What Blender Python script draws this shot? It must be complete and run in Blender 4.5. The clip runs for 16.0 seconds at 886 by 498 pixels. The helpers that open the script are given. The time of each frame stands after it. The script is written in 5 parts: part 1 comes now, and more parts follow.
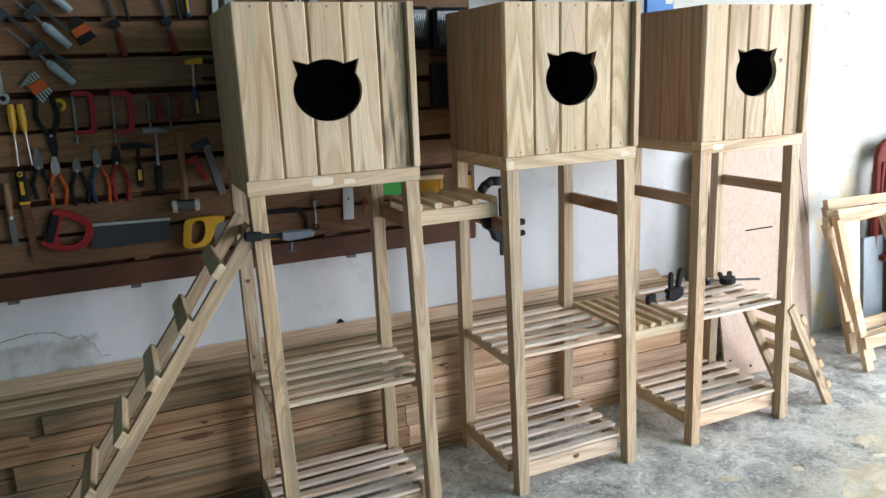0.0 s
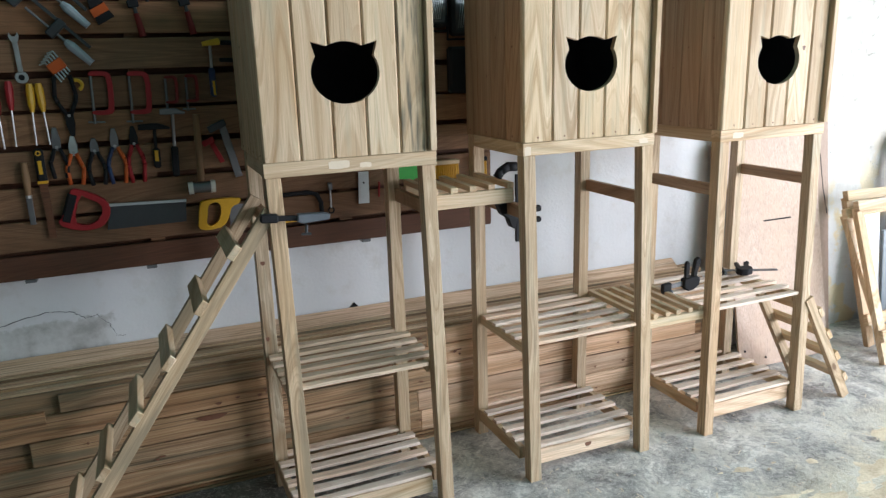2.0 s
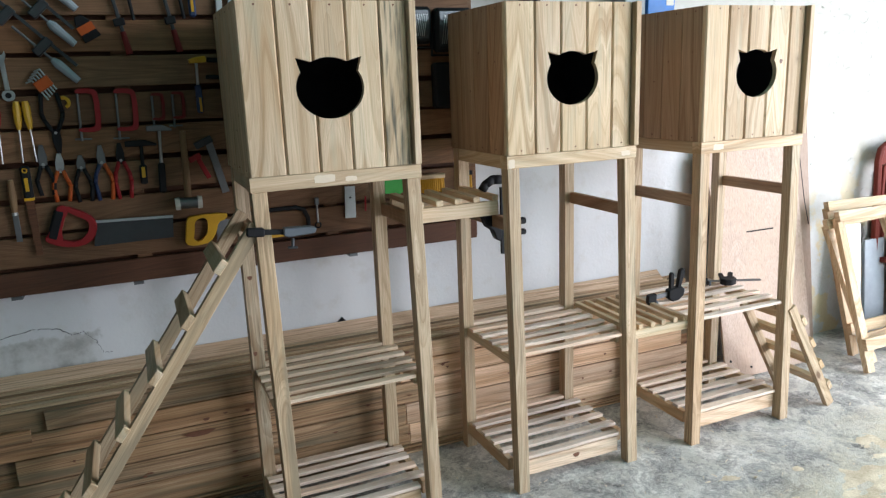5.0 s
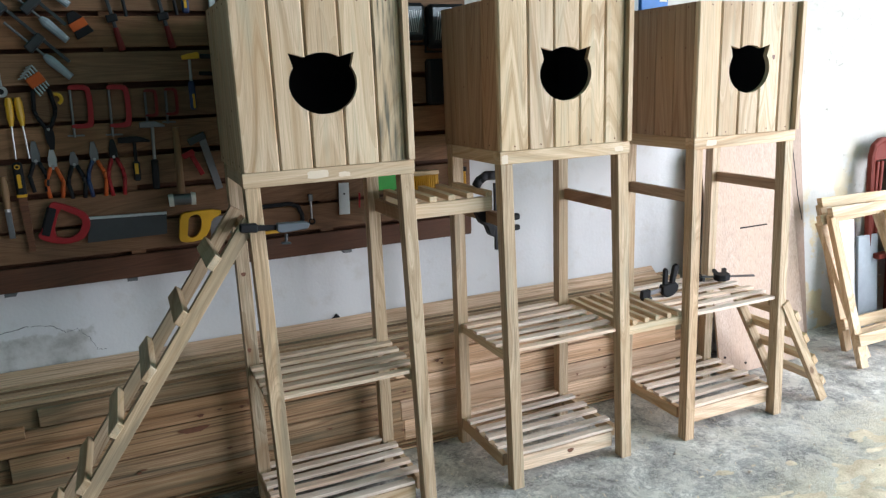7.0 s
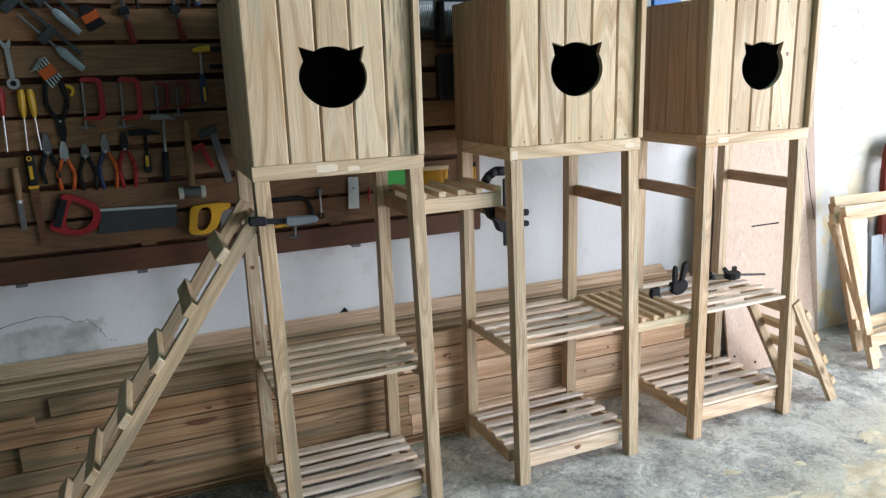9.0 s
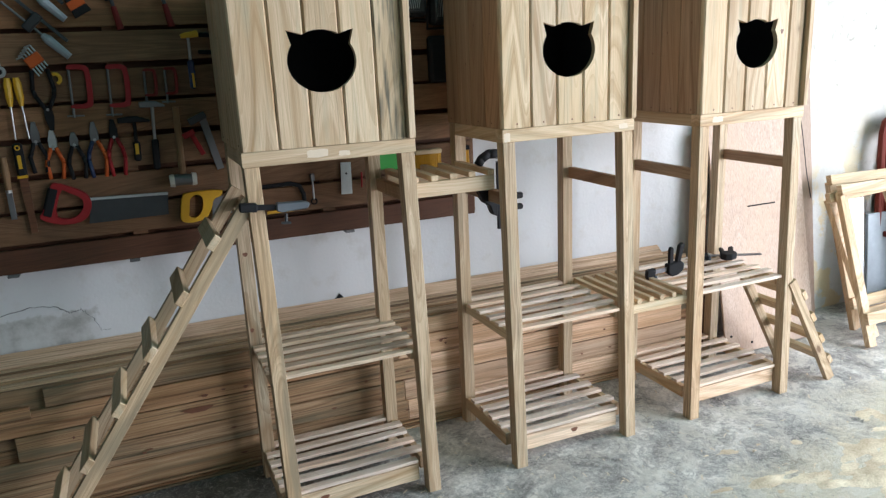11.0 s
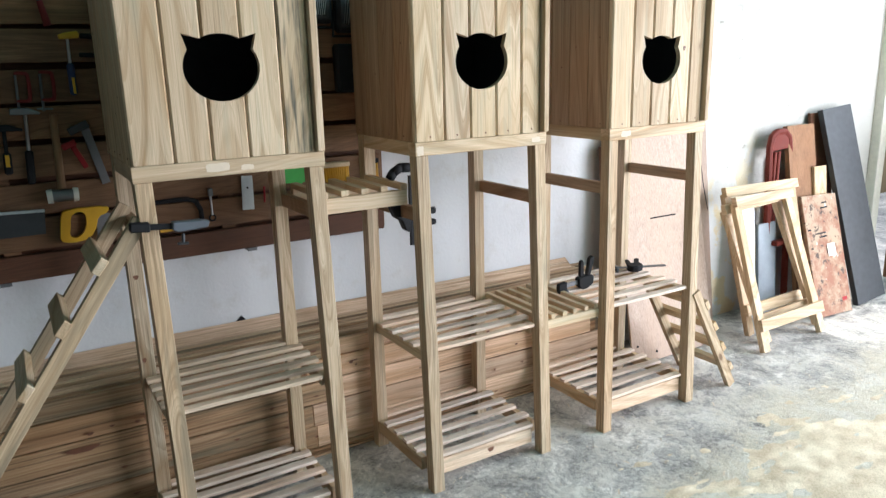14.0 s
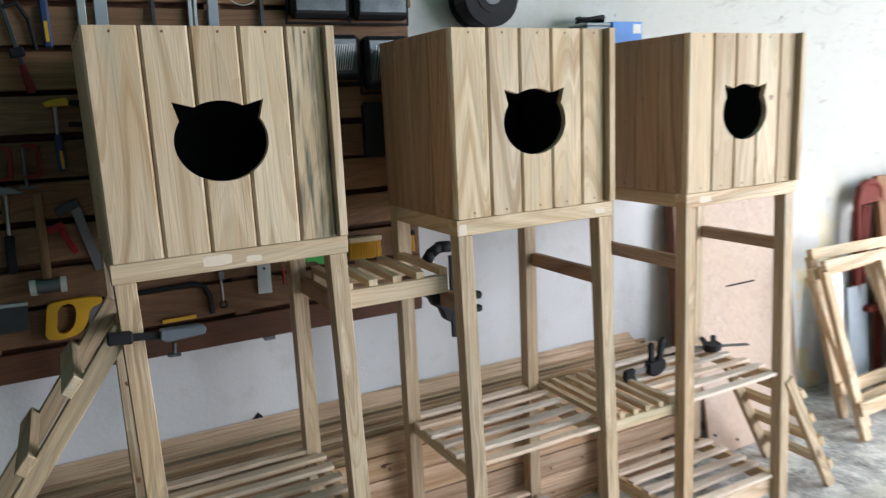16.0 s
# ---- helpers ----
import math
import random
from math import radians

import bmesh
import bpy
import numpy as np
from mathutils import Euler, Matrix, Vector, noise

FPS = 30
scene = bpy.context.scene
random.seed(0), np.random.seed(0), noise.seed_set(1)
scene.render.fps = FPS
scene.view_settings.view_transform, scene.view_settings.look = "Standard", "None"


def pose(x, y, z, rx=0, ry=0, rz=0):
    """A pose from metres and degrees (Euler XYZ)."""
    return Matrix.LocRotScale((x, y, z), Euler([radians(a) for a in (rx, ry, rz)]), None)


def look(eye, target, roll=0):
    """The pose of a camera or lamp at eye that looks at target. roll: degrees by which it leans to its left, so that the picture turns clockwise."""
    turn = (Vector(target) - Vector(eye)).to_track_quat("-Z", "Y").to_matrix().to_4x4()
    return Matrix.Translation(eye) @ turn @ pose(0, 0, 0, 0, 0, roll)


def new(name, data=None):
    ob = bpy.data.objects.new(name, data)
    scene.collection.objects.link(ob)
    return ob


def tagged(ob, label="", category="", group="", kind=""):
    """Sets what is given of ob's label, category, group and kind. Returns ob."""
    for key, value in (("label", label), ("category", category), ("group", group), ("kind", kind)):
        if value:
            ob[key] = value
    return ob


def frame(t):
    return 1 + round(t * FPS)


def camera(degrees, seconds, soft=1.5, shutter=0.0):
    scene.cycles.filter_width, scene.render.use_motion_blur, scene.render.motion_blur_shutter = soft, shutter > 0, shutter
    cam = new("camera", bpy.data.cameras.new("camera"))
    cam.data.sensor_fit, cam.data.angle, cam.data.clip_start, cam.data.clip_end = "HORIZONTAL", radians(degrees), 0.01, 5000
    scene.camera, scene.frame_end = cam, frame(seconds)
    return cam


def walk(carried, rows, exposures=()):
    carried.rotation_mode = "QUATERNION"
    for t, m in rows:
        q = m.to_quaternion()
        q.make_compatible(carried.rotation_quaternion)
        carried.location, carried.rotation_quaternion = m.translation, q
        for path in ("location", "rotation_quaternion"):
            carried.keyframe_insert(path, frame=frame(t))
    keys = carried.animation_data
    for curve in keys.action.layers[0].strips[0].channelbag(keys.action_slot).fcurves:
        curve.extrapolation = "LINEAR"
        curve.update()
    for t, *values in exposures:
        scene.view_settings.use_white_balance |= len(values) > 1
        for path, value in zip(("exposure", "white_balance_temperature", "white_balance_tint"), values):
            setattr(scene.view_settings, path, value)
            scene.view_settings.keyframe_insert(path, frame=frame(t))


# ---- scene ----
cam = camera(62.7, 16.0, soft=1.3, shutter=0.7)
PATH = [
    (0, (0.246, 0.471, 1.551), (1.003, 2.263, 1.086), -2.4),
    (0.5, (0.241, 0.48, 1.541), (0.969, 2.276, 1.047), -1.9),
    (1, (0.242, 0.482, 1.541), (0.954, 2.283, 1.038), -1.9),
    (1.5, (0.24, 0.475, 1.542), (0.949, 2.279, 1.046), -1.8),
    (2, (0.24, 0.481, 1.541), (0.961, 2.279, 1.044), -1.8),
    (2.5, (0.241, 0.48, 1.535), (1.011, 2.267, 1.071), -1.5),
    (3, (0.24, 0.477, 1.543), (1.009, 2.273, 1.114), -1.0),
    (3.5, (0.24, 0.475, 1.543), (0.998, 2.274, 1.108), -1.1),
    (4, (0.24, 0.466, 1.541), (1.019, 2.254, 1.1), -1.9),
    (4.2, (0.241, 0.453, 1.534), (0.998, 2.249, 1.085), -1.9),
    (6.3, (0.243, 0.452, 1.524), (1.0, 2.247, 1.073), -2.5),
    (6.5, (0.247, 0.446, 1.521), (1.004, 2.243, 1.075), -2.2),
    (7, (0.249, 0.444, 1.517), (1.01, 2.237, 1.064), -2.3),
    (7.5, (0.25, 0.448, 1.518), (1.023, 2.234, 1.057), -2.0),
    (8, (0.248, 0.449, 1.522), (1.015, 2.236, 1.053), -2.1),
    (8.5, (0.254, 0.443, 1.518), (1.013, 2.237, 1.065), -2.2),
    (9, (0.255, 0.444, 1.515), (0.989, 2.246, 1.051), -1.9),
    (9.2, (0.252, 0.45, 1.519), (0.995, 2.246, 1.044), -2.1),
    (11.3, (0.279, 0.448, 1.507), (1.011, 2.236, 0.991), -2.8),
    (11.5, (0.278, 0.454, 1.512), (1.014, 2.237, 0.984), -2.8),
    (12, (0.286, 0.46, 1.512), (1.019, 2.234, 0.95), -2.9),
    (12.5, (0.275, 0.482, 1.506), (0.966, 2.254, 0.889), -3.3),
    (13, (0.272, 0.515, 1.481), (1.029, 2.275, 0.905), -2.9),
    (13.5, (0.274, 0.535, 1.484), (1.143, 2.267, 0.989), -2.3),
    (14, (0.282, 0.57, 1.509), (1.265, 2.242, 1.021), -1.5),
    (14.5, (0.302, 0.641, 1.554), (1.209, 2.376, 1.144), -1.6),
    (15, (0.314, 0.739, 1.58), (1.302, 2.432, 1.182), -1.4),
    (15.5, (0.34, 0.85, 1.588), (1.351, 2.531, 1.197), -1.5),
    (16, (0.487, 0.939, 1.574), (1.383, 2.685, 1.19), -2.7),
]
walk(cam, [(t, look(eye, target, roll)) for t, eye, target, roll in PATH],
     exposures=[(0, 0.1), (9, 0.1), (12, 0.1), (13, 0.12), (13.5, 0.16), (14, 0.12), (14.5, -0.18), (15, -0.02), (15.5, 0.0), (16, -0.1)])


# ---- world and light ----
world = bpy.data.worlds.new("sky")
scene.world = world
world.use_nodes = True
_n = world.node_tree.nodes
_sky = _n.new("ShaderNodeTexSky")
_sky.sky_type, _sky.sun_disc = "NISHITA", False
_sky.sun_elevation, _sky.sun_rotation = radians(48), radians(100)
world.node_tree.links.new(_sky.outputs[0], _n["Background"].inputs[0])
_n["Background"].inputs[1].default_value = 0.12


def area_lamp(name, eye, target, w, h, watts, colour):
    """Daylight standing in an opening."""
    data = bpy.data.lights.new(name, "AREA")
    data.shape, data.size, data.size_y, data.energy, data.color = "RECTANGLE", w, h, watts, colour
    ob = new(name, data)
    ob.matrix_world = look(eye, target)
    return ob


sun = new("sun", bpy.data.lights.new("sun", "SUN"))
sun.data.energy, sun.data.angle, sun.data.color = 2.0, radians(0.6), (1.0, 0.95, 0.87)
sun.matrix_world = look((9, 4, 9), (4.5, 3.0, 0.0))
area_lamp("east_daylight", (5.50, -0.25, 1.53), (3.1, 0.60, 0.75), 4.3, 2.40, 440, (0.858, 0.90, 1.0))
area_lamp("south_daylight", (3.6, -2.72, 1.40), (2.6, 1.5, 0.8), 3.2, 2.6, 18, (0.88, 0.935, 1.0))

# ---- materials ----
def shader(name):
    m = bpy.data.materials.new(name)
    m.use_nodes = True
    t = m.node_tree
    return m, t, t.nodes["Principled BSDF"]


def node(t, kind, ins=(), **props):
    n = t.nodes.new(kind)
    for k, v in props.items():
        setattr(n, k, v)
    for k, v in dict(ins).items():
        if hasattr(v, "is_output"):
            t.links.new(v, n.inputs[k])
        else:
            n.inputs[k].default_value = v
    return n


def op(t, what, a, b=0.0, c=0.0):
    return node(t, "ShaderNodeMath", {0: a, 1: b, 2: c}, operation=what).outputs[0]


def ramp(t, fac, stops):
    n = node(t, "ShaderNodeValToRGB", {0: fac})
    e = n.color_ramp.elements
    while len(e) < len(stops):
        e.new(0.5)
    for k, (p, c) in zip(e, stops):
        k.position, k.color = p, (*c, 1) if len(c) == 3 else c
    return n.outputs[0]


def mix(t, fac, a, b, how="MIX"):
    n = node(t, "ShaderNodeMix", {"Factor": fac}, data_type="RGBA", blend_type=how)
    for k, v in ((6, a), (7, b)):
        if hasattr(v, "is_output"):
            t.links.new(v, n.inputs[k])
        else:
            n.inputs[k].default_value = (*v, 1)
    return n.outputs[2]


def bump(t, p, height, strength=0.3, dist=0.002):
    b = node(t, "ShaderNodeBump", {"Strength": strength, "Distance": dist, "Height": height})
    t.links.new(b.outputs[0], p.inputs["Normal"])


def wood(name, axis, pale, late, knots=1.0, stain=0.45, rough=0.62, rings=290.0, grime=0.0, spread=0.52, tint=(0.52, 0.60, 0.58), streak=(3.0, 26.0), tone=1.0, slope=0.40, checks=0.22, sharp=0.45, grain=0.5, tones=((0.74, 0.70, 0.66), (0.97, 0.97, 0.97), (1.08, 1.04, 0.98), (1.05, 0.93, 0.82))):
    """Flat-sawn timber whose grain runs along one axis of the object."""
    m, t, p = shader(name)
    xyz = node(t, "ShaderNodeSeparateXYZ", {0: node(t, "ShaderNodeTexCoord").outputs["Object"]}).outputs
    rnd = node(t, "ShaderNodeObjectInfo").outputs["Random"]
    wn = node(t, "ShaderNodeTexWhiteNoise", {1: op(t, "MULTIPLY", rnd, 917.0)}, noise_dimensions="1D")
    r3 = node(t, "ShaderNodeSeparateColor", {0: wn.outputs["Color"]}).outputs
    along = "XYZ".index(axis)
    v, u, w = xyz[along], xyz[(along + 1) % 3], xyz[(along + 2) % 3]
    off = op(t, "MULTIPLY", rnd, 37.0)
    slow = node(t, "ShaderNodeTexNoise", {"Vector": node(t, "ShaderNodeCombineXYZ", {0: op(t, "MULTIPLY_ADD", v, 1.6, off), 1: op(t, "MULTIPLY", u, 7.0), 2: op(t, "MULTIPLY", w, 7.0)}).outputs[0], "Scale": 1.0, "Detail": 2.0}).outputs[0]
    # ring distance from a pith that drifts along the board
    cell = 0.105
    ub = op(t, "SUBTRACT", op(t, "PINGPONG", op(t, "MULTIPLY_ADD", r3[0], 0.4, u), cell), op(t, "MULTIPLY_ADD", r3[1], 0.06, 0.02))
    wb = op(t, "ADD", op(t, "PINGPONG", w, cell), op(t, "MULTIPLY_ADD", r3[2], 0.03, 0.008))
    rad = op(t, "SQRT", op(t, "ADD", op(t, "MULTIPLY", ub, ub), op(t, "MULTIPLY", wb, wb)))
    rad = op(t, "ADD", rad, op(t, "MULTIPLY", v, op(t, "MULTIPLY_ADD", r3[2], slope, -slope / 2)))
    rad = op(t, "ADD", rad, op(t, "MULTIPLY", slow, 0.075))
    band = node(t, "ShaderNodeTexNoise", {"W": op(t, "MULTIPLY_ADD", rad, rings * 0.22, off), "Scale": 1.0, "Detail": 2.0, "Roughness": 0.6}, noise_dimensions="1D").outputs[0]
    saw = op(t, "POWER", op(t, "FRACT", op(t, "ADD", op(t, "MULTIPLY", rad, rings * 0.55), op(t, "MULTIPLY", band, 3.0))), 2.0)
    ring = op(t, "MULTIPLY_ADD", saw, sharp, op(t, "MULTIPLY", ramp(t, band, [(0.40, (0, 0, 0)), (0.68, (1, 1, 1))]), 1.02 - sharp))
    fine = node(t, "ShaderNodeTexNoise", {"Vector": node(t, "ShaderNodeCombineXYZ", {0: op(t, "MULTIPLY_ADD", v, 9.0, off), 1: op(t, "MULTIPLY", u, 330.0), 2: op(t, "MULTIPLY", w, 330.0)}).outputs[0], "Scale": 1.0, "Detail": 3.0}).outputs[0]
    base = mix(t, op(t, "MULTIPLY", ring, 1.0), pale, late)
    base = mix(t, grain, base, ramp(t, fine, [(0.3, (0.46, 0.40, 0.34)), (0.62, (1.0, 1.0, 1.0)), (0.8, (1.12, 1.12, 1.12))]), "MULTIPLY")
    # broad drift of colour along a board
    base = mix(t, op(t, "MULTIPLY", ramp(t, slow, [(0.35, (0, 0, 0)), (0.68, (1, 1, 1))]), 0.55), base, mix(t, 0.5, late, (pale[0] * 0.9, pale[1] * 0.78, pale[2] * 0.62)))
    # each board its own tone
    base = mix(t, tone, base, ramp(t, r3[1], list(zip((0.0, 0.35, 0.7, 1.0), tones))), "MULTIPLY")
    # grey-green sap stain in streaks
    st = node(t, "ShaderNodeTexNoise", {"Vector": node(t, "ShaderNodeCombineXYZ", {0: op(t, "MULTIPLY_ADD", v, streak[0], off), 1: op(t, "MULTIPLY_ADD", u, streak[1], off), 2: op(t, "MULTIPLY", w, streak[1])}).outputs[0], "Scale": 1.0, "Detail": 4.0}).outputs[0]
    base = mix(t, op(t, "MULTIPLY", ramp(t, st, [(spread, (0, 0, 0)), (spread + 0.2, (1, 1, 1))]), stain), base, tuple(c * k for c, k in zip(pale, tint)))
    # thin resin lines and drying checks along the grain
    ch = node(t, "ShaderNodeTexNoise", {"Vector": node(t, "ShaderNodeCombineXYZ", {0: op(t, "MULTIPLY_ADD", v, 1.5, off), 1: op(t, "MULTIPLY_ADD", u, 150.0, off), 2: op(t, "MULTIPLY", w, 150.0)}).outputs[0], "Scale": 1.0, "Detail": 2.0}).outputs[0]
    base = mix(t, op(t, "MULTIPLY", ramp(t, ch, [(0.57, (0, 0, 0)), (0.66, (1, 1, 1))]), checks), base, tuple(c * 0.30 for c in late))
    # knots
    kv = node(t, "ShaderNodeTexVoronoi", {"Vector": node(t, "ShaderNodeCombineXYZ", {0: op(t, "MULTIPLY_ADD", v, 2.6, off), 1: op(t, "MULTIPLY_ADD", u, 5.2, off), 2: op(t, "MULTIPLY", w, 5.2)}).outputs[0], "Scale": 1.0})
    kd = op(t, "ADD", kv.outputs["Distance"], op(t, "MULTIPLY", node(t, "ShaderNodeSeparateColor", {0: kv.outputs["Color"]}).outputs[0], 0.15))
    kf = ramp(t, kd, [(0.0, (1, 1, 1)), (0.060, (1, 1, 1)), (0.085, (0.25, 0.25, 0.25)), (0.13, (0, 0, 0))])
    base = mix(t, op(t, "MULTIPLY", kf, 0.8 * knots), base, (0.10, 0.045, 0.02))
    if grime:
        g = node(t, "ShaderNodeTexNoise", {"Vector": node(t, "ShaderNodeTexCoord").outputs["Object"], "Scale": 6.0, "Detail": 6.0}).outputs[0]
        base = mix(t, op(t, "MULTIPLY", ramp(t, g, [(0.4, (0, 0, 0)), (0.75, (1, 1, 1))]), grime), base, (0.03, 0.022, 0.016))
    t.links.new(base, p.inputs["Base Color"])
    p.inputs["Roughness"].default_value = rough
    p.inputs["Specular IOR Level"].default_value = 0.3
    bump(t, p, op(t, "ADD", fine, op(t, "MULTIPLY", ring, -0.5)), 0.35, 0.0008)
    return m


PALE, LATE = (0.74, 0.612, 0.468), (0.41, 0.28, 0.165)
PINE = {a: wood("pine_" + a, a, PALE, LATE, rings=125.0, sharp=0.32, grain=0.36, tones=((0.84, 0.78, 0.70), (1.0, 0.965, 0.92), (1.06, 1.03, 0.93), (1.06, 0.95, 0.85))) for a in "XYZ"}
TAN = wood("tan_strip", "X", (0.82, 0.69, 0.56), (0.52, 0.38, 0.27), stain=0.4, knots=1.0, rings=200.0)
STRIP = {a: wood("pale_strip_" + a, a, (0.88, 0.775, 0.705), (0.66, 0.53, 0.44), stain=0.35, knots=1.0) for a in "XYZ"}
# honey pine, darkened further to carry the shade on the boxes' left sides
SHADED_HONEY = {a: wood("shaded_honey_pine_" + a, a, (0.47, 0.325, 0.222), (0.26, 0.158, 0.096), stain=0.2, rings=170.0, sharp=0.3, grain=0.4) for a in "XYZ"}
WEATHERED = wood("weathered_pine", "Z", (0.64, 0.51, 0.365), (0.33, 0.23, 0.14), stain=0.8, spread=0.46, rings=420.0, tint=(0.45, 0.45, 0.42))
SAPPY = wood("sap_stained_pine", "Z", (0.70, 0.565, 0.40), (0.43, 0.30, 0.175), rings=125.0, sharp=0.32, grain=0.36, stain=0.97, spread=0.47, tint=(0.12, 0.15, 0.17), streak=(5.0, 62.0), tone=0.3)
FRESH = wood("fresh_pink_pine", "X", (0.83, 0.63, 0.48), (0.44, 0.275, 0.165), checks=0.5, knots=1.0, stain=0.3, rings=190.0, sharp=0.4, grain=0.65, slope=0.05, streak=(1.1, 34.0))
STACK = wood("stacked_pine", "X", (0.57, 0.415, 0.27), (0.20, 0.118, 0.066), checks=0.55, knots=1.0, stain=0.85, rings=170.0, sharp=0.42, grain=0.7, slope=0.05, streak=(2.2, 30.0), tint=(0.30, 0.34, 0.33), spread=0.49, tones=((0.52, 0.50, 0.48), (0.92, 0.86, 0.80), (1.16, 1.05, 0.95), (0.84, 0.60, 0.47)))
EDGE = wood("board_edges", "X", (0.76, 0.575, 0.41), (0.42, 0.27, 0.17), knots=0.6, stain=0.5, rings=230.0, slope=0.05, streak=(2.2, 30.0), spread=0.5)
DARK = wood("dark_slat", "X", (0.31, 0.172, 0.096), (0.175, 0.092, 0.05), knots=0.5, stain=0.1, rough=0.65, grime=0.42)
LEGWOOD = wood("straight_grained_pine", "Z", (0.71, 0.585, 0.445), (0.36, 0.25, 0.155), rings=430.0, checks=0.4, sharp=0.5, slope=0.05, grain=0.62, stain=0.5, spread=0.54, knots=1.0, tones=((0.82, 0.78, 0.72), (0.98, 0.96, 0.92), (1.04, 1.0, 0.93), (1.0, 0.90, 0.80)))
RED = wood("red_brown_board", "X", (0.17, 0.075, 0.042), (0.115, 0.048, 0.028), knots=0.2, stain=0.0, rough=0.6, grime=0.4)
BROWN = wood("brown_board", "Z", (0.30, 0.165, 0.09), (0.22, 0.115, 0.06), knots=0.2, stain=0.05, grime=0.2)
PLY = wood("plywood", "Z", (0.57, 0.45, 0.39), (0.50, 0.38, 0.32), knots=0.25, stain=0.1, rings=150.0)


def plain(name, colour, rough=0.5, metal=0.0, vary=0.25, scale=30.0, relief=0.15, spec=0.5):
    """A worn, evenly coloured surface."""
    m, t, p = shader(name)
    co = node(t, "ShaderNodeTexCoord").outputs["Object"]
    a = node(t, "ShaderNodeTexNoise", {"Vector": co, "Scale": scale, "Detail": 5.0}).outputs[0]
    b = node(t, "ShaderNodeTexNoise", {"Vector": co, "Scale": scale * 7, "Detail": 3.0}).outputs[0]
    f = op(t, "MULTIPLY_ADD", b, 0.4, op(t, "MULTIPLY", a, 0.6))
    c = mix(t, f, tuple(k * (1 - vary) for k in colour), tuple(min(1.0, k * (1 + vary)) for k in colour))
    t.links.new(c, p.inputs["Base Color"])
    t.links.new(op(t, "MULTIPLY_ADD", a, 0.25, rough - 0.12), p.inputs["Roughness"])
    p.inputs["Metallic"].default_value = metal
    p.inputs["Specular IOR Level"].default_value = spec
    bump(t, p, f, relief, 0.001)
    return m


BLACK = plain("black_plastic", (0.016, 0.016, 0.018), 0.6, spec=0.15)
CHAR = plain("charcoal_metal", (0.06, 0.065, 0.07), 0.4, 0.6)
STEEL = plain("steel", (0.45, 0.46, 0.47), 0.35, 1.0)
DULL = plain("dull_steel", (0.20, 0.20, 0.21), 0.5, 0.9)
PEWTER = plain("pewter_grey_casting", (0.11, 0.125, 0.145), 0.5, 0.3)
GREY = plain("grey_plastic", (0.30, 0.34, 0.38), 0.5)
ALU = plain("aluminium", (0.55, 0.58, 0.60), 0.38, 0.9)
YELLOW = plain("yellow_plastic", (0.64, 0.34, 0.015), 0.45)
ORANGE = plain("orange_plastic", (0.50, 0.09, 0.018), 0.5, spec=0.3)
REDP = plain("red_paint", (0.30, 0.016, 0.02), 0.5, spec=0.3)
DRED = plain("dark_red_paint", (0.18, 0.018, 0.016), 0.6, spec=0.25)
BLUE = plain("blue_plastic", (0.018, 0.035, 0.10), 0.4)
LBLUE = plain("blue_card", (0.05, 0.22, 0.62), 0.55)
GREEN = plain("green_plastic", (0.05, 0.42, 0.07), 0.5)
HANDLE = plain("worn_wood_handle", (0.22, 0.12, 0.055), 0.6)
WHITE = plain("pale_rubber", (0.62, 0.60, 0.55), 0.6)
MAROON = plain("maroon_plastic", (0.15, 0.026, 0.018), 0.6, spec=0.2)
PAINTED = plain("scuffed_black_paint", (0.042, 0.046, 0.052), 0.5, 0.0, 0.8, 4.0, spec=0.45)
IVORY = plain("cream_paint", (0.72, 0.69, 0.60), 0.6)
UNSEEN_DARK = plain("unseen_wall_dark", (0.17, 0.155, 0.14), 0.9, 0.0, 0.3, 2.5)
FILLER = plain("wood_filler", (0.70, 0.585, 0.46), 0.8, 0.0, 0.15, 40.0)
RESIN = plain("resinous_knot", (0.16, 0.065, 0.035), 0.5, 0.0, 0.6, 60.0)
HOLE_BLACK = plain("hole_black", (0.08, 0.086, 0.10), 0.95, spec=0.1)
CEIL = plain("unseen_ceiling_dark", (0.13, 0.33, 0.30), 0.8, 0.0, 0.3, 3.0)
GLASS = plain("lamp_reflector", (0.16, 0.175, 0.195), 0.2, 0.7, 0.6, 22.0)


